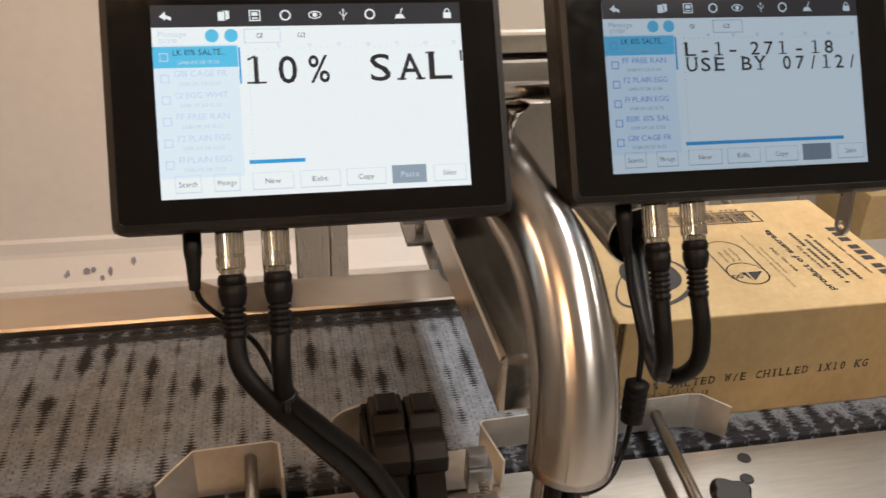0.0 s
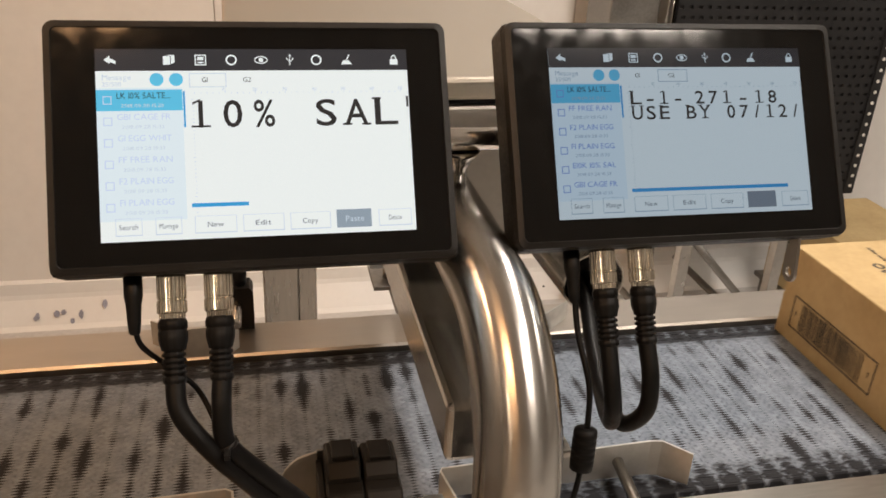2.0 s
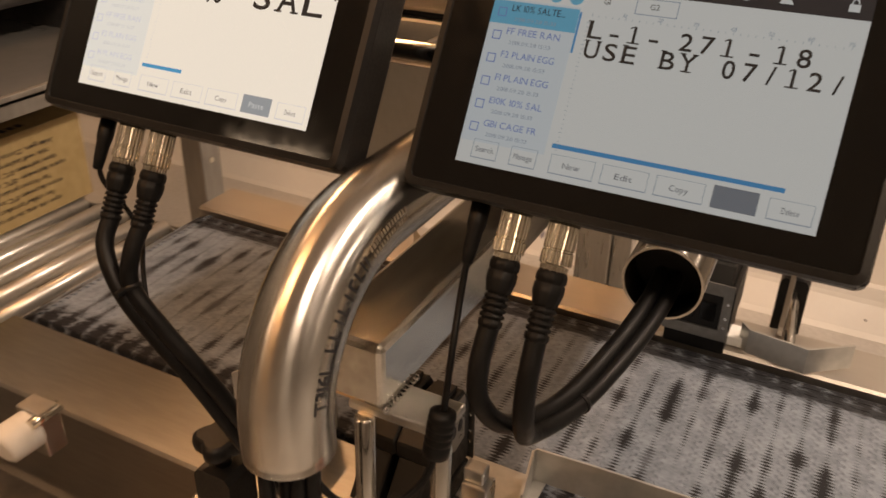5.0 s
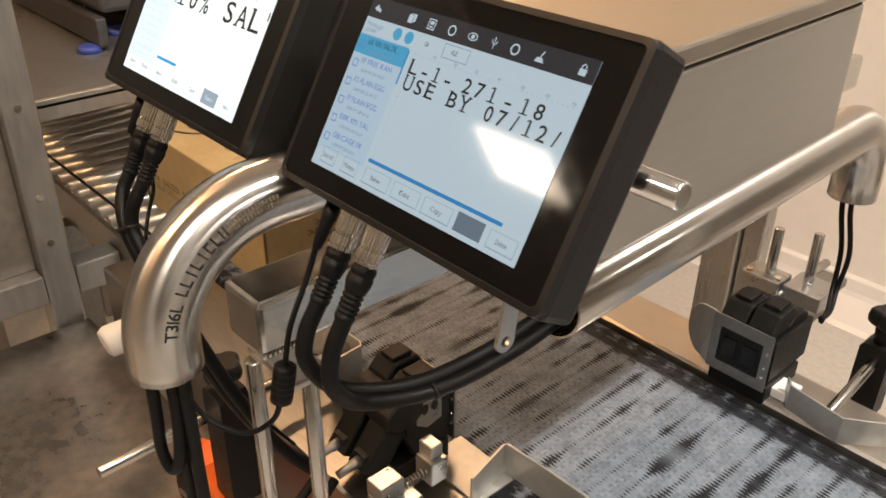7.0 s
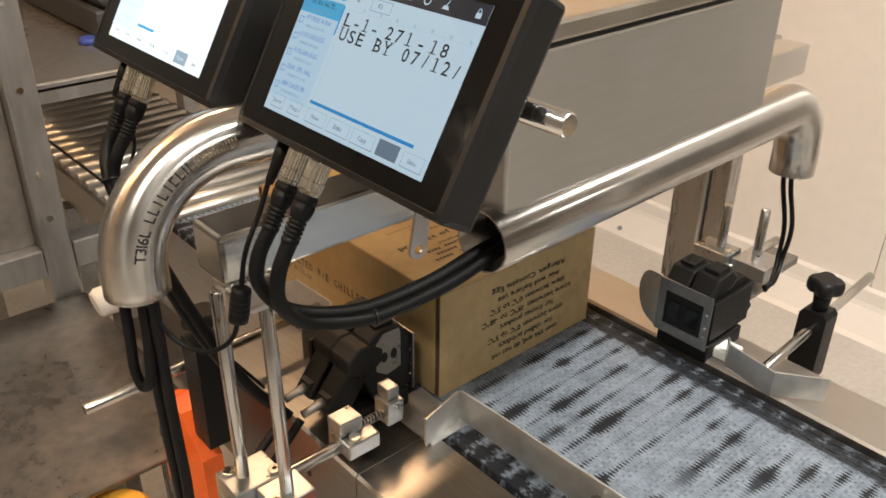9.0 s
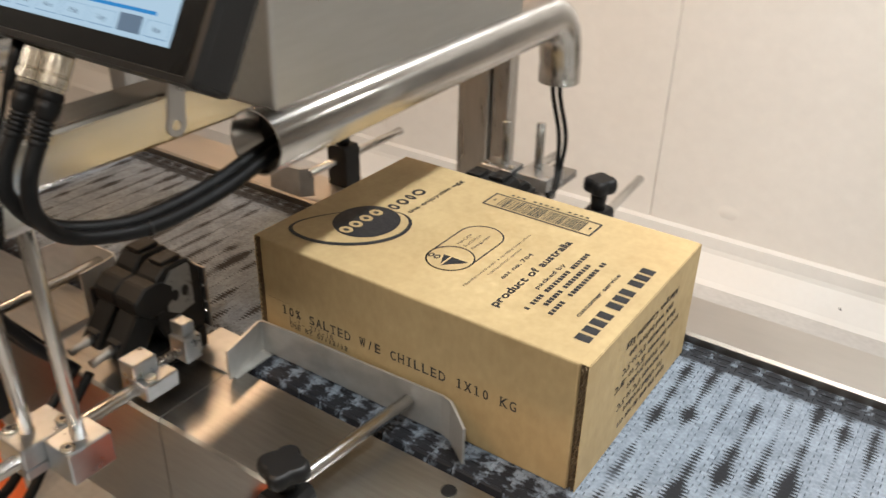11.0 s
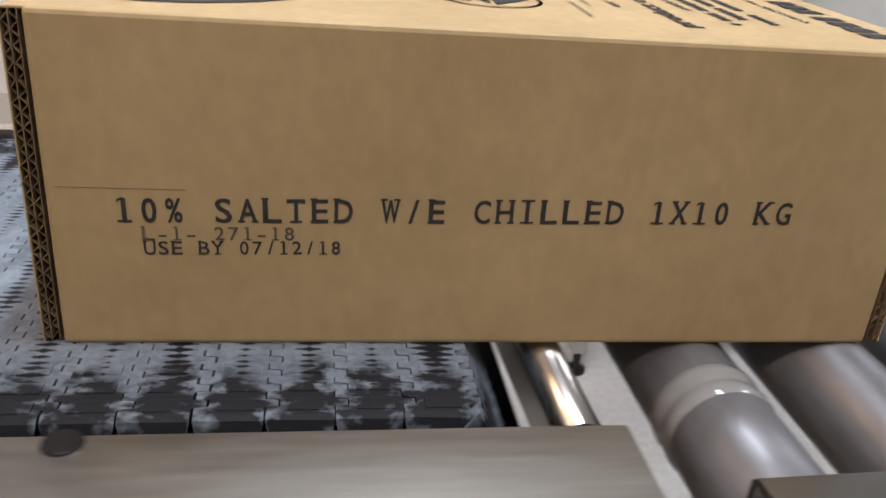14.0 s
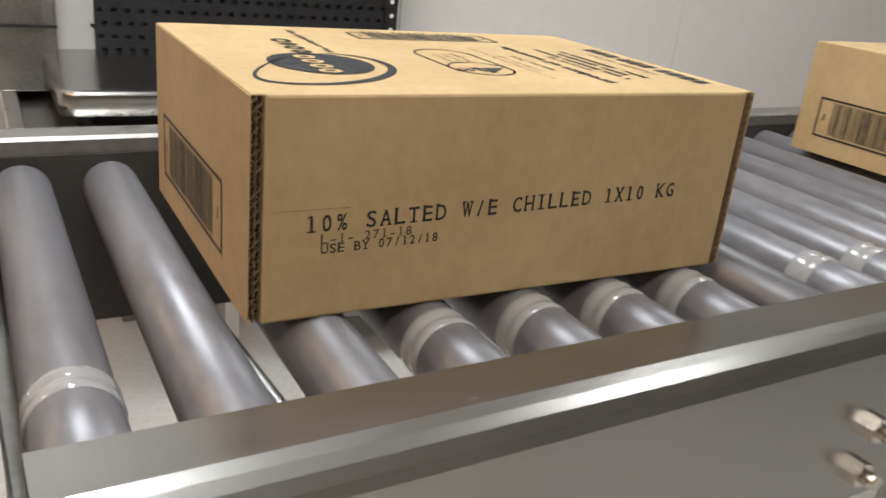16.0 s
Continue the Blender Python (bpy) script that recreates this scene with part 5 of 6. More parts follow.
STEEL_GUIDE = surface("guide_plate_steel", (0.47, 0.465, 0.445), 0.38, 0.65, 0.12, 14, 90, 0.008, (1, 1, 1), 0.08)
g = guide("bent stainless guide plate on a round rod before the belt", [(0.374, -0.062), (0.3635, -0.010), (0.3645, -0.007), (0.420, -0.006), (0.500, -0.006), (0.585, -0.006), (0.596, -0.009), (0.622, -0.028)],
          [0.853, 0.853, 0.853, 0.853, 0.853, 0.853, 0.853, 0.853], [0.887, 0.889, 0.889, 0.891, 0.893, 0.896, 0.897, 0.892], (0.550, -0.007, 0.876), (0.526, -0.262, 0.876), (0.547, -0.163, 0.852, 0.890))
part("foot_sheet", made(box, 0.296, -0.056, 0.8500, 0.3755, -0.003, 0.8522, 0.0006), STEEL_GUIDE, g)
guide("bent stainless carton guide plate at the infeed, front of the belt", [(0.058, -0.052), (0.090, -0.030), (0.160, -0.028), (0.165, -0.031), (0.168, -0.075)], 0.853, [0.892, 0.908, 0.909, 0.909, 0.908],
      (0.140, -0.030, 0.894), (0.150, -0.315, 0.894), (0.176, -0.196, 0.811, 0.945))
guide("bent stainless carton guide plate, behind the belt beside the wall", [(0.062, 0.312), (0.098, 0.276), (0.156, 0.274), (0.168, 0.290)], 0.860, [0.893, 0.898, 0.902, 0.902],
      (0.166, 0.284, 0.895), (0.168, 0.490, 0.895), (0.170, 0.352, 0.8575, 0.918))
g = guide("bent stainless carton guide plate, behind the belt near the print head", [(0.490, 0.296), (0.500, 0.281), (0.562, 0.270), (0.606, 0.306)], 0.860, [0.888, 0.890, 0.891, 0.889],
          (0.543, 0.275, 0.876), (0.520, 0.602, 0.868), (0.531, 0.428, 0.80, 0.893))
part("white_pad", made(box, 0.470, 0.290, 0.8575, 0.500, 0.318, 0.870, 0.002), WHITE_PLASTIC, g, "white plastic pad")


def clamp_mount(x, y, right=0.045):
    t = thing("clamp_mount", "orange plastic clamp mount with a black hub", "bracket", "clamp mounts")
    bm = bmesh.new()
    slab(bm, [(x - 0.040, 0.69), (x + right, 0.69), (x + right - 0.005, 0.79), (x + 0.030, 0.832), (x + 0.004, 0.838), (x - 0.026, 0.822), (x - 0.040, 0.795)], 0.024, "y", y - 0.012)
    part("mount_body", bm, ORANGE, t)
    bm = bmesh.new()
    sweep(bm, [(x, y - 0.019, 0.775), (x, y - 0.0185, 0.775), (x, y - 0.012, 0.775)], 0.027, 28, radii=[0.024, 0.027, 0.027])
    part("hub", bm, BLACK, t)
    for a in range(3):
        q = radians(120 * a + 20)
        bm = bmesh.new()
        box(bm, -0.002, y - 0.0215, 0, 0.002, y - 0.0185, 0.019, 0.0005, Matrix.Translation((x, 0, 0.775)) @ Matrix.Rotation(q, 4, "Y"))
        part("hub_spoke", bm, STEEL_DULL, t)


clamp_mount(0.112, -0.206, 0.075)
clamp_mount(0.500, -0.158)


# ---- print heads ----
HEAD_PLASTIC = surface("print_head_plastic", (0.0075, 0.007, 0.0065), 0.50, 0, 0.25, 30, 200, 0.02, spec=0.28)
HEAD_LABEL = surface("cartridge_label", (0.20, 0.19, 0.175), 0.38, 0.3, 0.12, 30, 200, 0.01)
GREY_RIM = surface("grey_plastic", (0.12, 0.115, 0.105), 0.5, 0, 0.15, 20, 200, 0.03)


def print_head(label, at, tall, ear_far=False):
    """Local: x along the belt, y away from the carton, z up; the plate faces -y."""
    t = thing("print_head", label, "print head", "print heads", at=at)
    bm = bmesh.new()
    # plate with a window and a rounded ear
    w0, w1, h = 0.0, 0.070, 0.070
    win = (0.010, 0.060, 0.013, 0.056)
    for a in ((w0, 0, win[0], h), (win[1], 0, w1, h), (win[0], 0, win[1], win[2]), (win[0], win[3], win[1], h)):
        box(bm, a[0], 0, a[1], a[2], 0.0022, a[3])
    part("face_plate", bm, STEEL_DULL, t, "steel face plate with a window")
    bm = bmesh.new()
    out = [(0.0, 0.0), (0.0, h)]
    for k in range(0, 13):
        a = radians(90 + 15 * k)
        out.append((-0.012 + 0.024 * math.cos(a) * 1.0, h * 0.52 + (h * 0.46) * math.sin(a)))
    slab(bm, out, 0.0022, "y", 0.0022)
    for v in bm.verts:
        if v.co.x < -0.005:
            v.co.y += (-0.005 - v.co.x) * 0.35
    if ear_far:
        for v in bm.verts:
            v.co.x = 0.070 - v.co.x
    part("side_ear", bm, STEEL_GUIDE, t, "rounded bent steel ear")
    part("nozzle_frame", made(box, 0.0102, 0.001, 0.0132, 0.0598, 0.010, 0.0558, 0.001), BLACK, t)
    for x in (0.014, 0.038):
        part("nozzle_plate", made(box, x, -0.0005, 0.022, x + 0.017, 0.0012, 0.046, 0.0008), GLASS_BLACK, t)
    for z in (0.018, 0.030, 0.048):
        bm = bmesh.new()
        rx = 0.0045 if ear_far else 0.0655
        sweep(bm, [(rx, -0.0012, z), (rx, 0.0034, z)], 0.0016, 10)
        part("rivet", bm, CHROME, t)
    for x, s in ((0.004, 0.0), (0.036, 0.004)):
        bm = bmesh.new()
        vs = slab(bm, [(0.003, 0.004), (0.003, 0.078 * tall), (0.016, (0.098 + s) * tall), (0.044, (0.100 + s) * tall), (0.056, 0.090 * tall), (0.060, 0.060 * tall), (0.060, 0.030), (0.050, 0.004)], 0.029, "x", x)
        bmesh.ops.bevel(bm, geom=list(bm.edges), offset=0.0018, segments=1, affect="EDGES")
        c = part("ink_cartridge", bm, HEAD_PLASTIC, t, "black ink cartridge holder")
        bm = bmesh.new()
        box(bm, x + 0.005, 0.020, (0.0985 + s) * tall, x + 0.024, 0.044, (0.1005 + s) * tall + 0.003, 0.0012)
        part("latch", bm, HEAD_PLASTIC, c, "raised latch")
        bm = bmesh.new()
        m = Matrix.Translation((x + 0.0145, 0.082, 0.026)) @ Matrix.Rotation(radians(38), 4, "X")
        box(bm, -0.0130, -0.013, -0.024, 0.0130, 0.015, 0.024, 0.0020, m)
        part("socket_box", bm, HEAD_PLASTIC, c)
        bm = bmesh.new()
        ring_flat(bm, m @ Matrix.Translation((0, 0, 0.0245)), [(-0.008, -0.008), (0.008, -0.008), (0.008, 0.010), (-0.008, 0.010)], [(-0.0055, -0.0055), (0.0055, -0.0055), (0.0055, 0.0075), (-0.0055, 0.0075)])
        part("socket_rim", bm, GREY_RIM, c, "grey socket rim")
        bm = bmesh.new()
        ring_flat(bm, Matrix.Translation((x - 0.0004, 0.032, 0.060 * tall)) @ Matrix.Rotation(radians(-90), 4, "Y"), ellipse(0, 0, 0.0065, 0.0065, 16), ellipse(0, 0, 0.0035, 0.0035, 16))
        part("side_ring", bm, BEZEL, c)
        bm = bmesh.new()
        cap = [(0.060 + 0.024 * math.cos(radians(22.5 + 45 * q)), (0.068 + 0.021 * math.sin(radians(22.5 + 45 * q))) * tall) for q in range(8)]
        slab(bm, cap, 0.031, "x", x - 0.0012)
        bmesh.ops.bevel(bm, geom=list(bm.edges), offset=0.0016, segments=1, affect="EDGES")
        part("cartridge_cap", bm, HEAD_PLASTIC, c, "octagonal cartridge cap")
        if x < 0.01:
            bm = bmesh.new()
            slab(bm, [(0.016, 0.040 * tall), (0.034, 0.036 * tall), (0.047, 0.046 * tall), (0.047, 0.082 * tall), (0.038, 0.094 * tall), (0.018, 0.094 * tall), (0.016, 0.088 * tall)], -0.0012, "x", x + 0.0002)
            part("label_plate", bm, HEAD_LABEL, c, "grey cartridge label plate")
            for v in (0.025, 0.037):
                bm = bmesh.new()
                slab(bm, ellipse(v, 0.062 * tall, 0.0042, 0.0062, 16), -0.0003, "x", x - 0.0010)
                part("label_window", bm, BLACK, c)
        bm = bmesh.new()
        box(bm, x + 0.006, 0.094, 0.016, x + 0.023, 0.104, 0.030, 0.001)
        part("socket", bm, BEZEL, c)
        bm = bmesh.new()
        sweep(bm, [(x + 0.0145, 0.103, 0.022), (x + 0.0145, 0.112, 0.021), (x + 0.0145, 0.114, 0.021), (x + 0.0145, 0.128, 0.019)], 0.004, 16, radii=[0.0052, 0.0052, 0.0042, 0.0042])
        part("round_plug", bm, STEEL_DULL, c, "dull nickel cable plug")
    bm = bmesh.new()
    box(bm, 0.066, 0.004, 0.012, 0.0715, 0.084, 0.062, 0.001)
    part("side_plate", bm, BLACK, t)
    part("holder_base", made(box, 0.002, 0.006, -0.0205, 0.070, 0.080, 0.003, 0.002), BLACK, t)
    return t


print_head("black ink-jet print head, two cartridges, behind the belt", pose(0.408, 0.268, 0.8735), 0.86)
print_head("black ink-jet print head, two cartridges, before the belt", pose(0.312, -0.026, 0.873, 0, 0, 180), 0.88, True)


def head_stand_front():
    t = thing("head_stand", "aluminium clamp blocks on chrome rods with a spring", "stand", "head stands")
    rod(t, "cross_rod", (0.346, -0.330, 0.884), (0.347, -0.118, 0.884), 0.0065)
    bm = bmesh.new()
    box(bm, 0.318, -0.262, 0.868, 0.357, -0.214, 0.878, 0.0015)
    box(bm, 0.318, -0.262, 0.8785, 0.357, -0.214, 0.899, 0.0015)
    b = part("rod_block", bm, ALU, t, "split aluminium rod block")
    bm = bmesh.new()
    box(bm, 0.3585, -0.244, 0.868, 0.392, -0.204, 0.899, 0.0015)
    part("rod_block", bm, ALU, t, "aluminium rod block")
    for x, y in ((0.350, -0.220), (0.326, -0.252), (0.384, -0.238)):
        bm = bmesh.new()
        sweep(bm, [(x, y, 0.8988), (x, y, 0.9018), (x, y, 0.9025)], 0.0058, 20, radii=[0.0060, 0.0060, 0.0052])
        s = part("cap_screw", bm, NICKEL, t)
        bm = bmesh.new()
        sweep(bm, [(x, y, 0.9024), (x, y, 0.9028)], 0.0024, 6)
        part("hex_socket", bm, DARK, s)
    bm = bmesh.new()
    box(bm, 0.328, -0.148, 0.876, 0.364, -0.112, 0.893, 0.0015)
    box(bm, 0.328, -0.148, 0.893, 0.350, -0.122, 0.910, 0.0015)
    part("end_block", bm, ALU, t, "aluminium end block")
    bm = bmesh.new()
    sweep(bm, [(0.357, -0.137, 0.8928), (0.357, -0.137, 0.897)], 0.0055, 18)
    part("cap_screw", bm, NICKEL, t)
    bm = bmesh.new()
    box(bm, 0.331, -0.094, 0.882, 0.354, -0.074, 0.908, 0.0015)
    box(bm, 0.331, -0.090, 0.908, 0.349, -0.076, 0.922, 0.0015)
    part("slide_block", bm, ALU, t, "aluminium slide block")
    bm = bmesh.new()
    pts = [(0.344 + 0.0045 * math.cos(k * 0.9), -0.122 + 0.0275 * k / 50, 0.894 + 0.0045 * math.sin(k * 0.9)) for k in range(51)]
    sweep(bm, pts, 0.0008, 6)
    part("spring", bm, STEEL_DULL, t, "steel coil spring")
    rod(t, "spring_pin", (0.344, -0.124, 0.894), (0.344, -0.090, 0.894), 0.0025)
    return t


head_stand_front()


def head_stand_back():
    t = thing("head_stand", "aluminium clamp block on upright chrome rods", "stand", "head stands")
    rod(t, "upright_rod", (0.378, 0.450, 0.862), (0.378, 0.450, 0.970), 0.0062)
    rod(t, "upright_rod", (0.420, 0.470, 0.862), (0.414, 0.482, 0.966), 0.0062)
    bm = bmesh.new()
    box(bm, 0.350, 0.430, 0.888, 0.400, 0.466, 0.908, 0.0015)
    box(bm, 0.401, 0.440, 0.884, 0.450, 0.490, 0.904, 0.0015)
    part("rod_block", bm, ALU, t)
    rod(t, "cross_rod", (0.400, 0.380, 0.890), (0.402, 0.560, 0.890), 0.006)
    for x, y in ((0.358, 0.436), (0.394, 0.440)):
        bm = bmesh.new()
        sweep(bm, [(x, y, 0.908), (x, y, 0.9115)], 0.0045, 16)
        part("cap_screw", bm, NICKEL, t)
    part("foot_bar", made(box, 0.355, 0.420, 0.8575, 0.440, 0.492, 0.864, 0.001), STEEL_DULL, t)
    part("foot_arm", made(box, 0.380, 0.3555, 0.845, 0.420, 0.600, 0.857, 0.001), STEEL_DULL, t)
    return t


head_stand_back()


# ---- upstream machine ----
ROLLER_PALE = surface("pale_zinc_roller", (0.62, 0.60, 0.57), 0.34, 0.8, 0.08, 9, 90, 0.0, (1, 1, 1), 0.05)


def infeed():
    t = thing("infeed_rollers", "chrome roller track with dark side rails at the infeed", "conveyor")
    for y in (-0.075, 0.235):
        part("side_rail", made(box, -1.65, y - 0.004, ZB - 0.075, -0.285, y + 0.004, ZB - 0.012, 0.001), STEEL_DULL, t, "dark steel side rail")
    bm = bmesh.new()
    sweep(bm, [(0, -0.070, 0), (0, 0.230, 0)], 0.0105, 16)
    me = finish(bm, "roller", ROLLER_PALE)
    for k in range(32):
        ob = new("roller", me)
        ob.parent = t
        ob.matrix_basis = pose(-0.305 - k * 0.0405, 0, ZB - 0.0115)
    for x in (-1.5, -0.6):
        for y in (-0.075, 0.235):
            part("leg", made(box, x - 0.02, y - 0.016, 0, x + 0.02, y + 0.016, ZB - 0.0755, 0.002), STEEL_DULL, t)
    rod(t, "drive_cord", (-0.90, -0.058, ZB + 0.004), (-0.30, -0.050, ZB + 0.004), 0.0025, BLACK)


infeed()


def packing_machine():
    t = thing("packing_machine", "grey aluminium machine frame with steel doors and a clear shelf", "machine")
    for x, y in ((-0.40, -0.170), (-1.15, -0.170), (-0.40, 0.42), (-1.15, 0.42)):
        bm = bmesh.new()
        box(bm, x - 0.022, y - 0.022, 0.0, x + 0.022, y + 0.022, 1.9, 0.003)
        p = part("post", bm, ALU_POST, t)
        for z in (0.86, 0.93, 1.06, 1.18):
            bm = bmesh.new()
            sweep(bm, [(x + 0.0215, y - 0.002, z), (x + 0.0245, y - 0.002, z)], 0.0048, 14)
            part("bolt", bm, NICKEL, p)
    part("cross_beam", made(box, -0.42, -0.90, 0.764, -0.376, -0.193, 0.812, 0.003), ALU_POST, t)
    part("cross_beam", made(box, -0.42, -0.147, 0.764, -0.376, -0.080, 0.812, 0.003), ALU_POST, t)
    part("door_panel", made(box, -0.412, -0.90, 0.812, -0.402, -0.193, 1.90, 0.002), DOOR, t, "grey-brown steel door panel")
    part("clear_shelf", made(box, -1.05, -0.147, 1.040, -0.412, 0.395, 1.046, 0.001), ACRYLIC, t, "clear acrylic shelf")
    part("shelf_lip", made(box, -0.420, -0.146, 1.022, -0.412, 0.395, 1.052, 0.001), ALU_POST, t)
    part("back_panel", made(box, -1.20, 0.40, 0.95, -0.44, 0.415, 1.9, 0.002), DARK_PANEL, t, "dark steel machine panel")
    part("end_panel", made(box, -1.22, -0.60, 0.90, -1.205, 1.2, 1.9, 0.002), DARK_PANEL, t)
    part("dark_hopper", made(box, -1.10, 0.05, 1.10, -0.62, 0.39, 1.62, 0.01), DARK_PANEL, t, "dark hopper")
    part("hopper_band", made(box, -1.02, 0.03, 1.055, -0.60, 0.048, 1.10, 0.003), DARK_PANEL, t)
    for k, (x, y) in enumerate(((-0.62, 0.02), (-0.70, 0.10), (-0.56, 0.11))):
        bm = bmesh.new()
        sweep(bm, [(x, y, 1.0462), (x, y, 1.056)], 0.02, 18, radii=[0.020, 0.017])
        part("blue_cap", bm, BLUE, t, "blue plastic cap")


ALU_POST = surface("frame_profile", (0.35, 0.34, 0.325), 0.42, 0.8, 0.15, 8, 100, 0.02, (1, 1, 0.2))
DOOR = surface("door_steel", (0.24, 0.215, 0.19), 0.45, 0.6, 0.2, 4, 60, 0.05)
DARK_PANEL = surface("dark_panel_steel", (0.085, 0.083, 0.085), 0.45, 0.4, 0.35, 6, 60, 0.06)
BLUE = surface("blue_plastic", (0.06, 0.10, 0.42), 0.4, 0, 0.1, 9, 100, 0.02)
packing_machine()


def dark_table():
    t = thing("side_table", "dark worn steel table plate beside the conveyor", "table")
    part("table_plate", made(box, -0.374, -0.95, 0.716, 0.075, -0.145, 0.722, 0.002), PLATE_DARK, t)
    for x in (-0.35, 0.05):
        for y in (-0.90, -0.18):
            part("leg", made(box, x - 0.015, y - 0.015, 0, x + 0.015, y + 0.015, 0.716, 0.002), STEEL_DULL, t)
    bm = bmesh.new()
    sweep(bm, [(0.10, -0.30, 0.64), (0.10, -0.30, 0.70), (0.10, -0.30, 0.705)], 0.045, 28, radii=[0.045, 0.045, 0.040])
    y = thing("amber_cap", "amber plastic cap under the conveyor", "cap")
    part("cap_shell", bm, YELLOW, y)
    part("stem", made(box, 0.085, -0.315, 0.0, 0.115, -0.285, 0.64, 0.002), STEEL_DULL, y)
    w = thing("sensor", "white round sensor head on a steel bracket", "sensor")
    bm = bmesh.new()
    sweep(bm, [(-0.068, -0.222, 0.874), (-0.068, -0.217, 0.875), (-0.062, -0.190, 0.879), (-0.061, -0.186, 0.8795)], 0.014, 24, radii=[0.015, 0.0190, 0.0190, 0.016])
    part("sensor_head", bm, WHITE_PLASTIC, w)
    part("sensor_bracket", made(box, -0.078, -0.192, 0.8495, -0.046, -0.170, 0.900, 0.002), STEEL, w)
    bm = bmesh.new()
    sweep(bm, [(-0.050, -0.20, 0.893), (-0.050, -0.168, 0.893)], 0.006, 6)
    part("nut", bm, NICKEL, w)


dark_table()


# ---- weighing corner ----
def scale_corner():
    t = thing("work_table", "stainless steel work table with an angle-iron rim", "table")
    x0, x1, y0, y1, zt = 1.225, 1.652, 1.255, 1.86, 0.602
    for a in ((x0, y0, x1, y0 + 0.03), (x0, y1 - 0.03, x1, y1), (x0, y0 + 0.0305, x0 + 0.03, y1 - 0.0305), (x1 - 0.03, y0 + 0.0305, x1, y1 - 0.0305)):
        part("rim", made(box, a[0], a[1], zt, a[2], a[3], zt + 0.028, 0.002), STEEL, t)
    part("shelf", made(box, x0 + 0.002, y0 + 0.002, zt - 0.012, x1 - 0.002, y1 - 0.002, zt - 0.0005), STEEL_DULL, t)
    part("apron", made(box, x0 + 0.01, y0 + 0.001, zt - 0.052, x1 - 0.004, y0 + 0.022, zt - 0.024, 0.001), STEEL, t)
    for x in (1.336, x1 - 0.022):
        for y in (y0 + 0.02, 1.775):
            part("leg", made(box, x - 0.016, y - 0.016, 0.055, x + 0.016, y + 0.016, zt - 0.0125, 0.002), STEEL, t)
            bm = bmesh.new()
            sweep(bm, [(x, y, 0.0), (x, y, 0.012), (x, y, 0.020), (x, y, 0.056)], 0.02, 16, radii=[0.022, 0.022, 0.008, 0.008])
            part("levelling_foot", bm, BLACK, t, "black levelling foot")
    for x in (1.336, x1 - 0.022):
        bm = bmesh.new()
        sweep(bm, [(x, y0 + 0.04, 0.16), (x, y1 - 0.04, 0.16)], 0.012, 10)
        part("stretcher", bm, STEEL_DULL, t)
    rod(t, "brace", (1.352, y0 + 0.02, 0.50), (1.600, y0 + 0.02, 0.24), 0.011, STEEL_DULL)
    s = thing("platform_scale", "stainless steel platform scale with a rounded tray", "scale")
    bm = bmesh.new()
    loops = []
    for g, z in ((0.006, 0.661), (0.0, 0.662), (0.0, 0.700), (0.0018, 0.7055), (0.006, 0.7085), (0.016, 0.7095)):
        ring = []
        for cx, cy, a0 in ((1.652, 1.722, 0), (1.347, 1.722, 90), (1.347, 1.318, 180), (1.652, 1.318, 270)):
            for k in range(9):
                a = radians(a0 + 11.25 * k)
                ring.append(bm.verts.new((cx + (0.035 - g) * math.cos(a), cy + (0.035 - g) * math.sin(a), z)))
        loops.append(ring)
    for a, c in zip(loops, loops[1:]):
        for k in range(len(a)):
            f = bm.faces.new((a[k], a[(k + 1) % len(a)], c[(k + 1) % len(a)], c[k]))
            f.smooth = True
    bm.faces.new(loops[-1])
    bm.faces.new(list(reversed(loops[0])))
    part("tray", bm, TRAY, s)
    part("base", made(box, 1.345, 1.33, 0.630, 1.645, 1.70, 0.6608, 0.004), DARK, s, "black scale base")
    for x in (1.36, 1.63):
        bm = bmesh.new()
        sweep(bm, [(x, 1.305, 0.6285), (x, 1.305, 0.6608)], 0.014, 18)
        part("foot", bm, BLACK, s)
    bm = bmesh.new()
    sweep(bm, [(1.452, 1.785, 0.629), (1.452, 1.785, 1.30)], 0.0165, 20)
    part("column", bm, CHROME, s, "chrome scale column")
    bm = bmesh.new()
    sweep(bm, [(1.452, 1.785, 0.755), (1.452, 1.785, 0.765)], 0.026, 20)
    part("column_collar", bm, CHROME, s)
    c = thing("upright_cabinet", "narrow dull steel column standing on the work table", "cabinet")
    part("shell", made(box, 1.195, 1.66, 0.629, 1.345, 1.84, 1.9, 0.004), STEEL_DULL, c)
    part("seam_strip", made(box, 1.194, 1.655, 0.768, 1.346, 1.66, 0.774), DARK, c)
    # perforated black sheet
    p = thing("perforated_panel", "black perforated plastic panel with rows of holes", "panel")
    px0, px1, pz0, pz1, py = 1.43, 2.18, 0.43, 1.75, 1.71
    sx, sz = 0.030, 0.030
    hx, hz = 0.0065, 0.0050
    nx, nz = int((px1 - px0) / sx), int((pz1 - pz0) / sz)
    verts, faces = [], []
    def quad(a, b, c2, d):
        i = len(verts)
        verts.extend((a, b, c2, d))
        faces.append((i, i + 1, i + 2, i + 3))
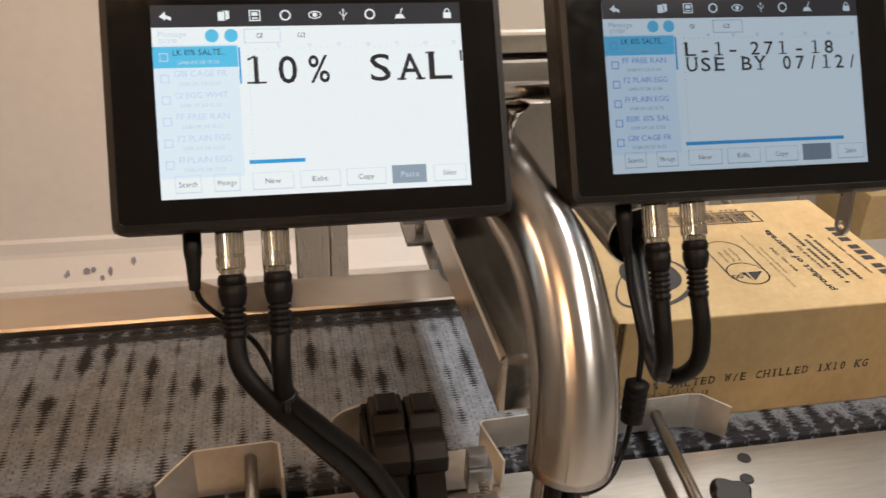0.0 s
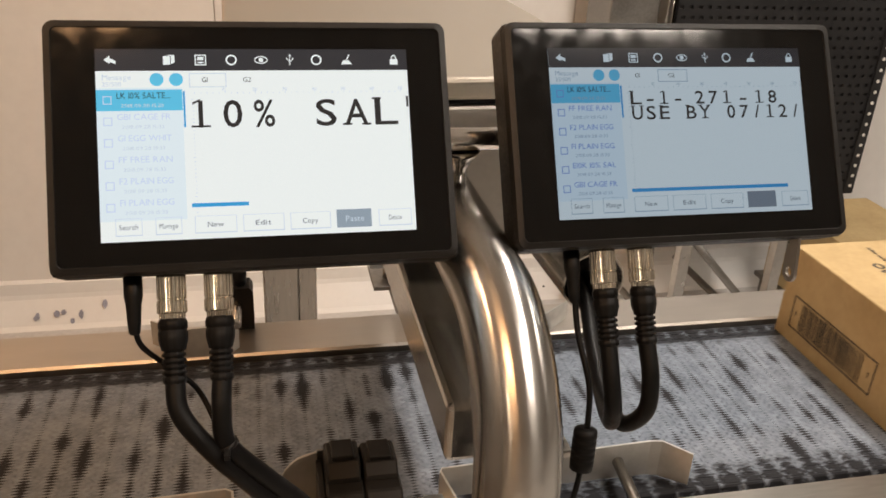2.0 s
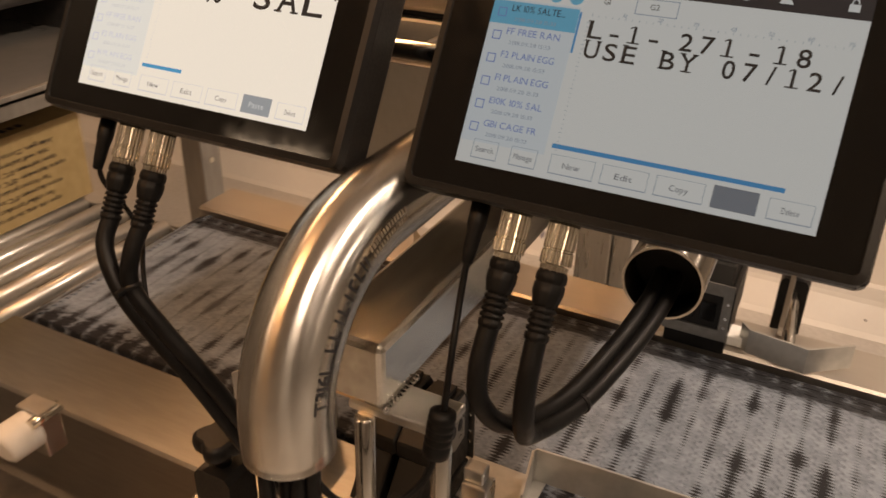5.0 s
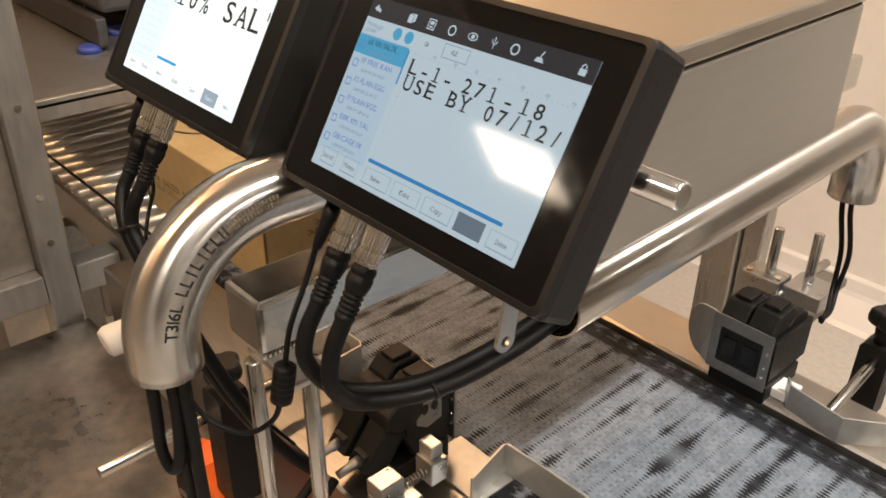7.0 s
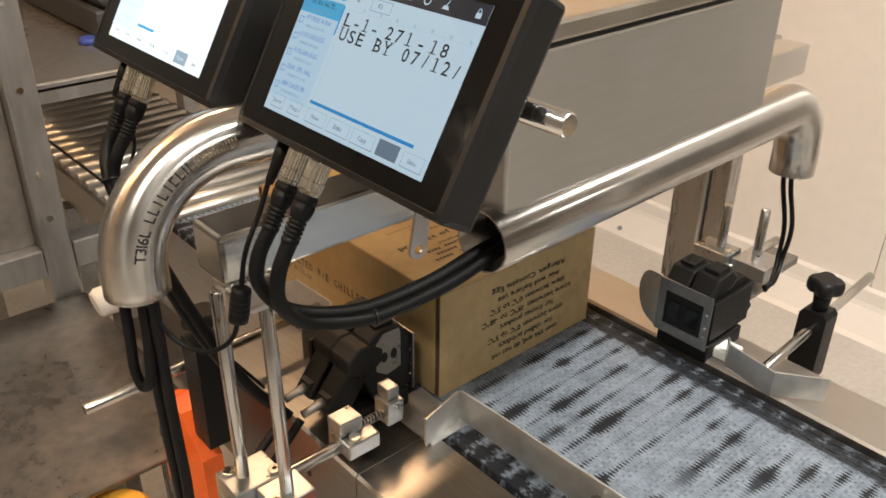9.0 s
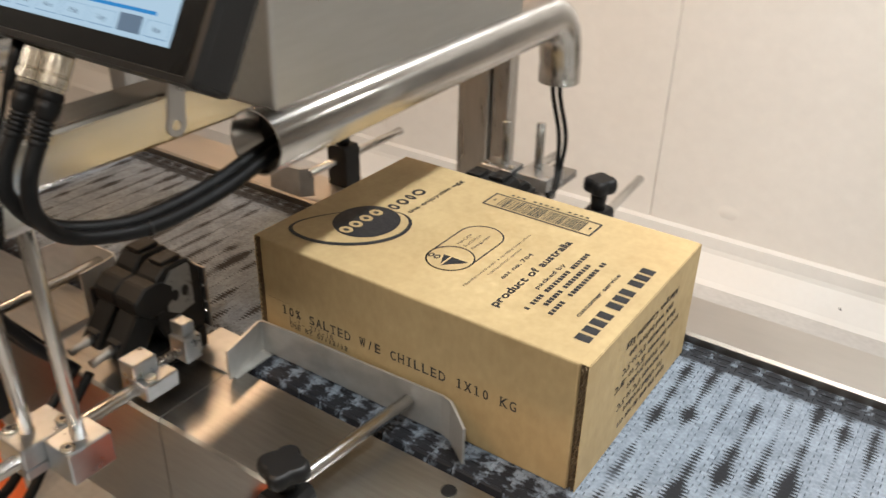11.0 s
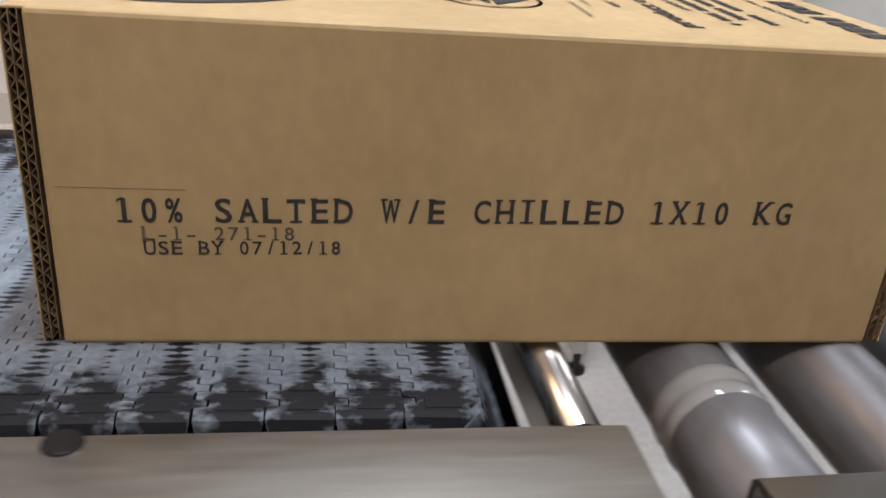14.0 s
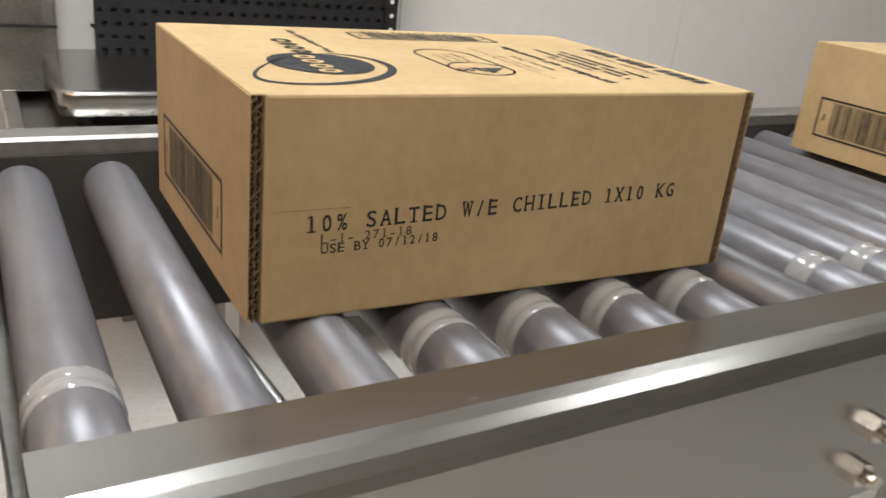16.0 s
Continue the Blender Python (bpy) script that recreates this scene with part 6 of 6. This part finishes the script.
    for i in range(nx):
        for j in range(nz):
            ox, oz = px0 + i * sx, pz0 + j * sz
            cx, cz = ox + sx / 2 + (0.004 if j % 2 else -0.004), oz + sz / 2
            X, Z = (ox, cx - hx, cx + hx, ox + sx), (oz, cz - hz, cz + hz, oz + sz)
            for a in range(3):
                for b in range(3):
                    if a == 1 and b == 1:
                        for (u0, v0), (u1, v1) in (((X[1], Z[1]), (X[2], Z[1])), ((X[2], Z[1]), (X[2], Z[2])), ((X[2], Z[2]), (X[1], Z[2])), ((X[1], Z[2]), (X[1], Z[1]))):
                            quad((u0, py, v0), (u1, py, v1), (u1, py + 0.006, v1), (u0, py + 0.006, v0))
                        continue
                    quad((X[a], py, Z[b]), (X[a + 1], py, Z[b]), (X[a + 1], py, Z[b + 1]), (X[a], py, Z[b + 1]))
    me = bpy.data.meshes.new("perforated_sheet")
    me.from_pydata(verts, [], faces)
    me.materials.append(MESH_BLACK)
    ob = new("perforated_sheet", me)
    ob.parent = p
    part("backing", made(box, px0, py + 0.007, pz0, px1 - 0.03, py + 0.016, pz1), DARK, p)
    part("edge_strip", made(box, px1 - 0.0305, py - 0.008, pz0, px1 + 0.004, py - 0.001, pz1, 0.002), MESH_BLACK, p)
    dot = finish(made(sweep, [(0, -0.0004, 0), (0, 0.0004, 0)], 0.0058, 12), "edge_hole", PAPER)
    for k in range(int((pz1 - pz0) / 0.036)):
        ob = new("edge_hole", dot)
        ob.parent = p
        ob.matrix_basis = pose(px1 - 0.014, py - 0.0088, pz0 + 0.03 + 0.036 * k)
    for x in (px0 + 0.05, px1 - 0.06):
        part("stand_leg", made(box, x - 0.015, py + 0.017, 0, x + 0.015, py + 0.047, pz1 - 0.1, 0.002), STEEL_DULL, p)
    b = thing("floor_carton", "plain brown carton standing open under the work table", "carton")
    part("body", made(box, 1.88, 1.33, 0.165, 2.21, 1.66, 0.43, 0.002), CARD, b)
    part("stand_plate", made(box, 1.86, 1.31, 0.150, 2.23, 1.68, 0.1648, 0.001), STEEL_DULL, b)
    for x in (1.89, 2.20):
        for y in (1.34, 1.65):
            part("stand_leg", made(box, x - 0.014, y - 0.014, 0, x + 0.014, y + 0.014, 0.1498, 0.001), STEEL_DULL, b)


scale_corner()


# ---- modular belt ----
PITCH = 0.0254
RUN = BELT_X1 - BELT_X0
LOOP = 2 * RUN + 2 * math.pi * NOSE
ROWS = int(LOOP / PITCH)
STEP = LOOP / ROWS


def belt_row_mesh():
    """One row: a plate across the belt whose long edges interlock with its neighbours."""
    bm = bmesh.new()
    half, n = (BELT_Y1 - BELT_Y0) / 2, 62
    w = 2 * half / n
    a, th = STEP / 2, 0.0085
    out = []
    for k in range(n):
        y0, y1 = -half + k * w, -half + (k + 1) * w
        d = 0.0022 if k % 2 else -0.0028
        out += [(a + d, y0 + 0.0003), (a + d, y1 - 0.0003)]
    back = []
    for k in reversed(range(n)):
        y0, y1 = -half + k * w, -half + (k + 1) * w
        d = 0.0028 if k % 2 else -0.0022
        back += [(-a + d, y1 - 0.0003), (-a + d, y0 + 0.0003)]
    pts = out + back
    top = [bm.verts.new((x * 0.993, y, 0.0)) for x, y in pts]
    rim = [bm.verts.new((x, y * (1.0 if abs(y) < half - 0.002 else 1.012), -0.0014)) for x, y in pts]
    low = [bm.verts.new((x * 0.9, y * (1.0 if abs(y) < half - 0.002 else 1.03), -th)) for x, y in pts]
    bm.faces.new(top)
    for r0, r1 in ((top, rim), (rim, low)):
        for k in range(len(pts)):
            j = (k + 1) % len(pts)
            bm.faces.new((r0[k], r0[j], r1[j], r1[k]))
    # raised ribs at the outer hinges
    for s in (-1, 1):
        for e in range(3):
            y = s * (half - 0.006 - e * 0.012)
            box(bm, -a * 0.55, y - 0.0035, -0.001, a * 0.55, y + 0.0035, 0.0005, 0.0003)
    return finish(bm, "belt_module", BELT)


BELT_THING = thing("conveyor_belt", "dark modular plastic conveyor belt worn pale with black smears", "conveyor belt", at=pose(0, (BELT_Y0 + BELT_Y1) / 2, ZB))
row_mesh = belt_row_mesh()
BELT_ROWS = []
for k in range(ROWS):
    ob = new("belt_module", row_mesh)
    ob.parent = BELT_THING
    BELT_ROWS.append(ob)


def belt_pose(s):
    """Where a row stands after s metres along the endless belt; it never turns back."""
    turns, u = divmod(s, LOOP)
    full = 360.0 * turns
    arc = math.pi * NOSE
    if u < RUN:
        return pose(BELT_X0 + u, 0, 0, 0, 0, 0)
    u -= RUN
    if u < arc:
        a = u / NOSE
        return pose(BELT_X1 + NOSE * math.sin(a), 0, -NOSE + NOSE * math.cos(a), 0, math.degrees(a), 0)
    u -= arc
    if u < RUN:
        return pose(BELT_X1 - u, 0, -2 * NOSE, 0, 180, 0)
    a = (u - RUN) / NOSE
    return pose(BELT_X0 - NOSE * math.sin(a), 0, -NOSE - NOSE * math.cos(a), 0, 180 + math.degrees(a), 0)


# ---- movement ----
def motions():
    """Cartons ride the belt and then the rollers."""
    v = 0.1965
    rows = [(k * 0.5, pose(0.2625 + v * (k * 0.5 - 10.5), 0.0, ZB)) for k in range(0, 21)]
    for t, x, y, a in ((10.5, 0.2625, 0.0014, -0.46), (11.0, 0.3615, 0.0021, -0.40), (11.5, 0.4597, 0.0028, -0.25), (12.0, 0.5542, 0.0059, -0.42), (12.5, 0.6503, 0.0069, 0.12), (13.0, 0.7482, 0.0087, 0.09), (13.5, 0.8446, 0.0128, 0.23), (14.0, 0.9445, 0.0172, -0.55), (14.5, 1.0452, 0.0171, -0.52), (15.0, 1.1409, 0.0168, -0.30), (15.5, 1.2254, 0.0124, 0.33), (16.0, 1.3118, 0.0142, 0.26)):
        rows.append((t, pose(x, y, ZB, 0, 0, a)))
    walk(CARTON_B, rows)
    rows = []
    for k in range(0, 33):
        t = k * 0.5
        x = 0.508 + 0.1985 * t
        if t > 6.0:
            x = 1.699 + 0.398 * (1 - math.exp(-(t - 6.0) * 0.1985 / 0.398))
        rows.append((t, pose(x, 0.009 + 0.045 * max(0.0, x - 1.1), ZB, 0, 0, 2.5 if x > 1.5 else 0)))
    walk(CARTON_A, rows)
    arc = math.pi * NOSE
    marks = [0, RUN, RUN + arc / 4, RUN + arc / 2, RUN + arc * 0.75, RUN + arc, 2 * RUN + arc, 2 * RUN + arc * 1.25, 2 * RUN + arc * 1.5, 2 * RUN + arc * 1.75]
    for k, ob in enumerate(BELT_ROWS):
        s0 = k * STEP
        times = {j * 0.8 for j in range(21)}
        for turn in (0, 1):
            for m in marks:
                t = round((m + turn * LOOP - s0) / v * FPS) / FPS
                if 0 < t < 16:
                    times.add(t)
        walk(ob, [(t, belt_pose(s0 + v * t)) for t in sorted(times)])


motions()
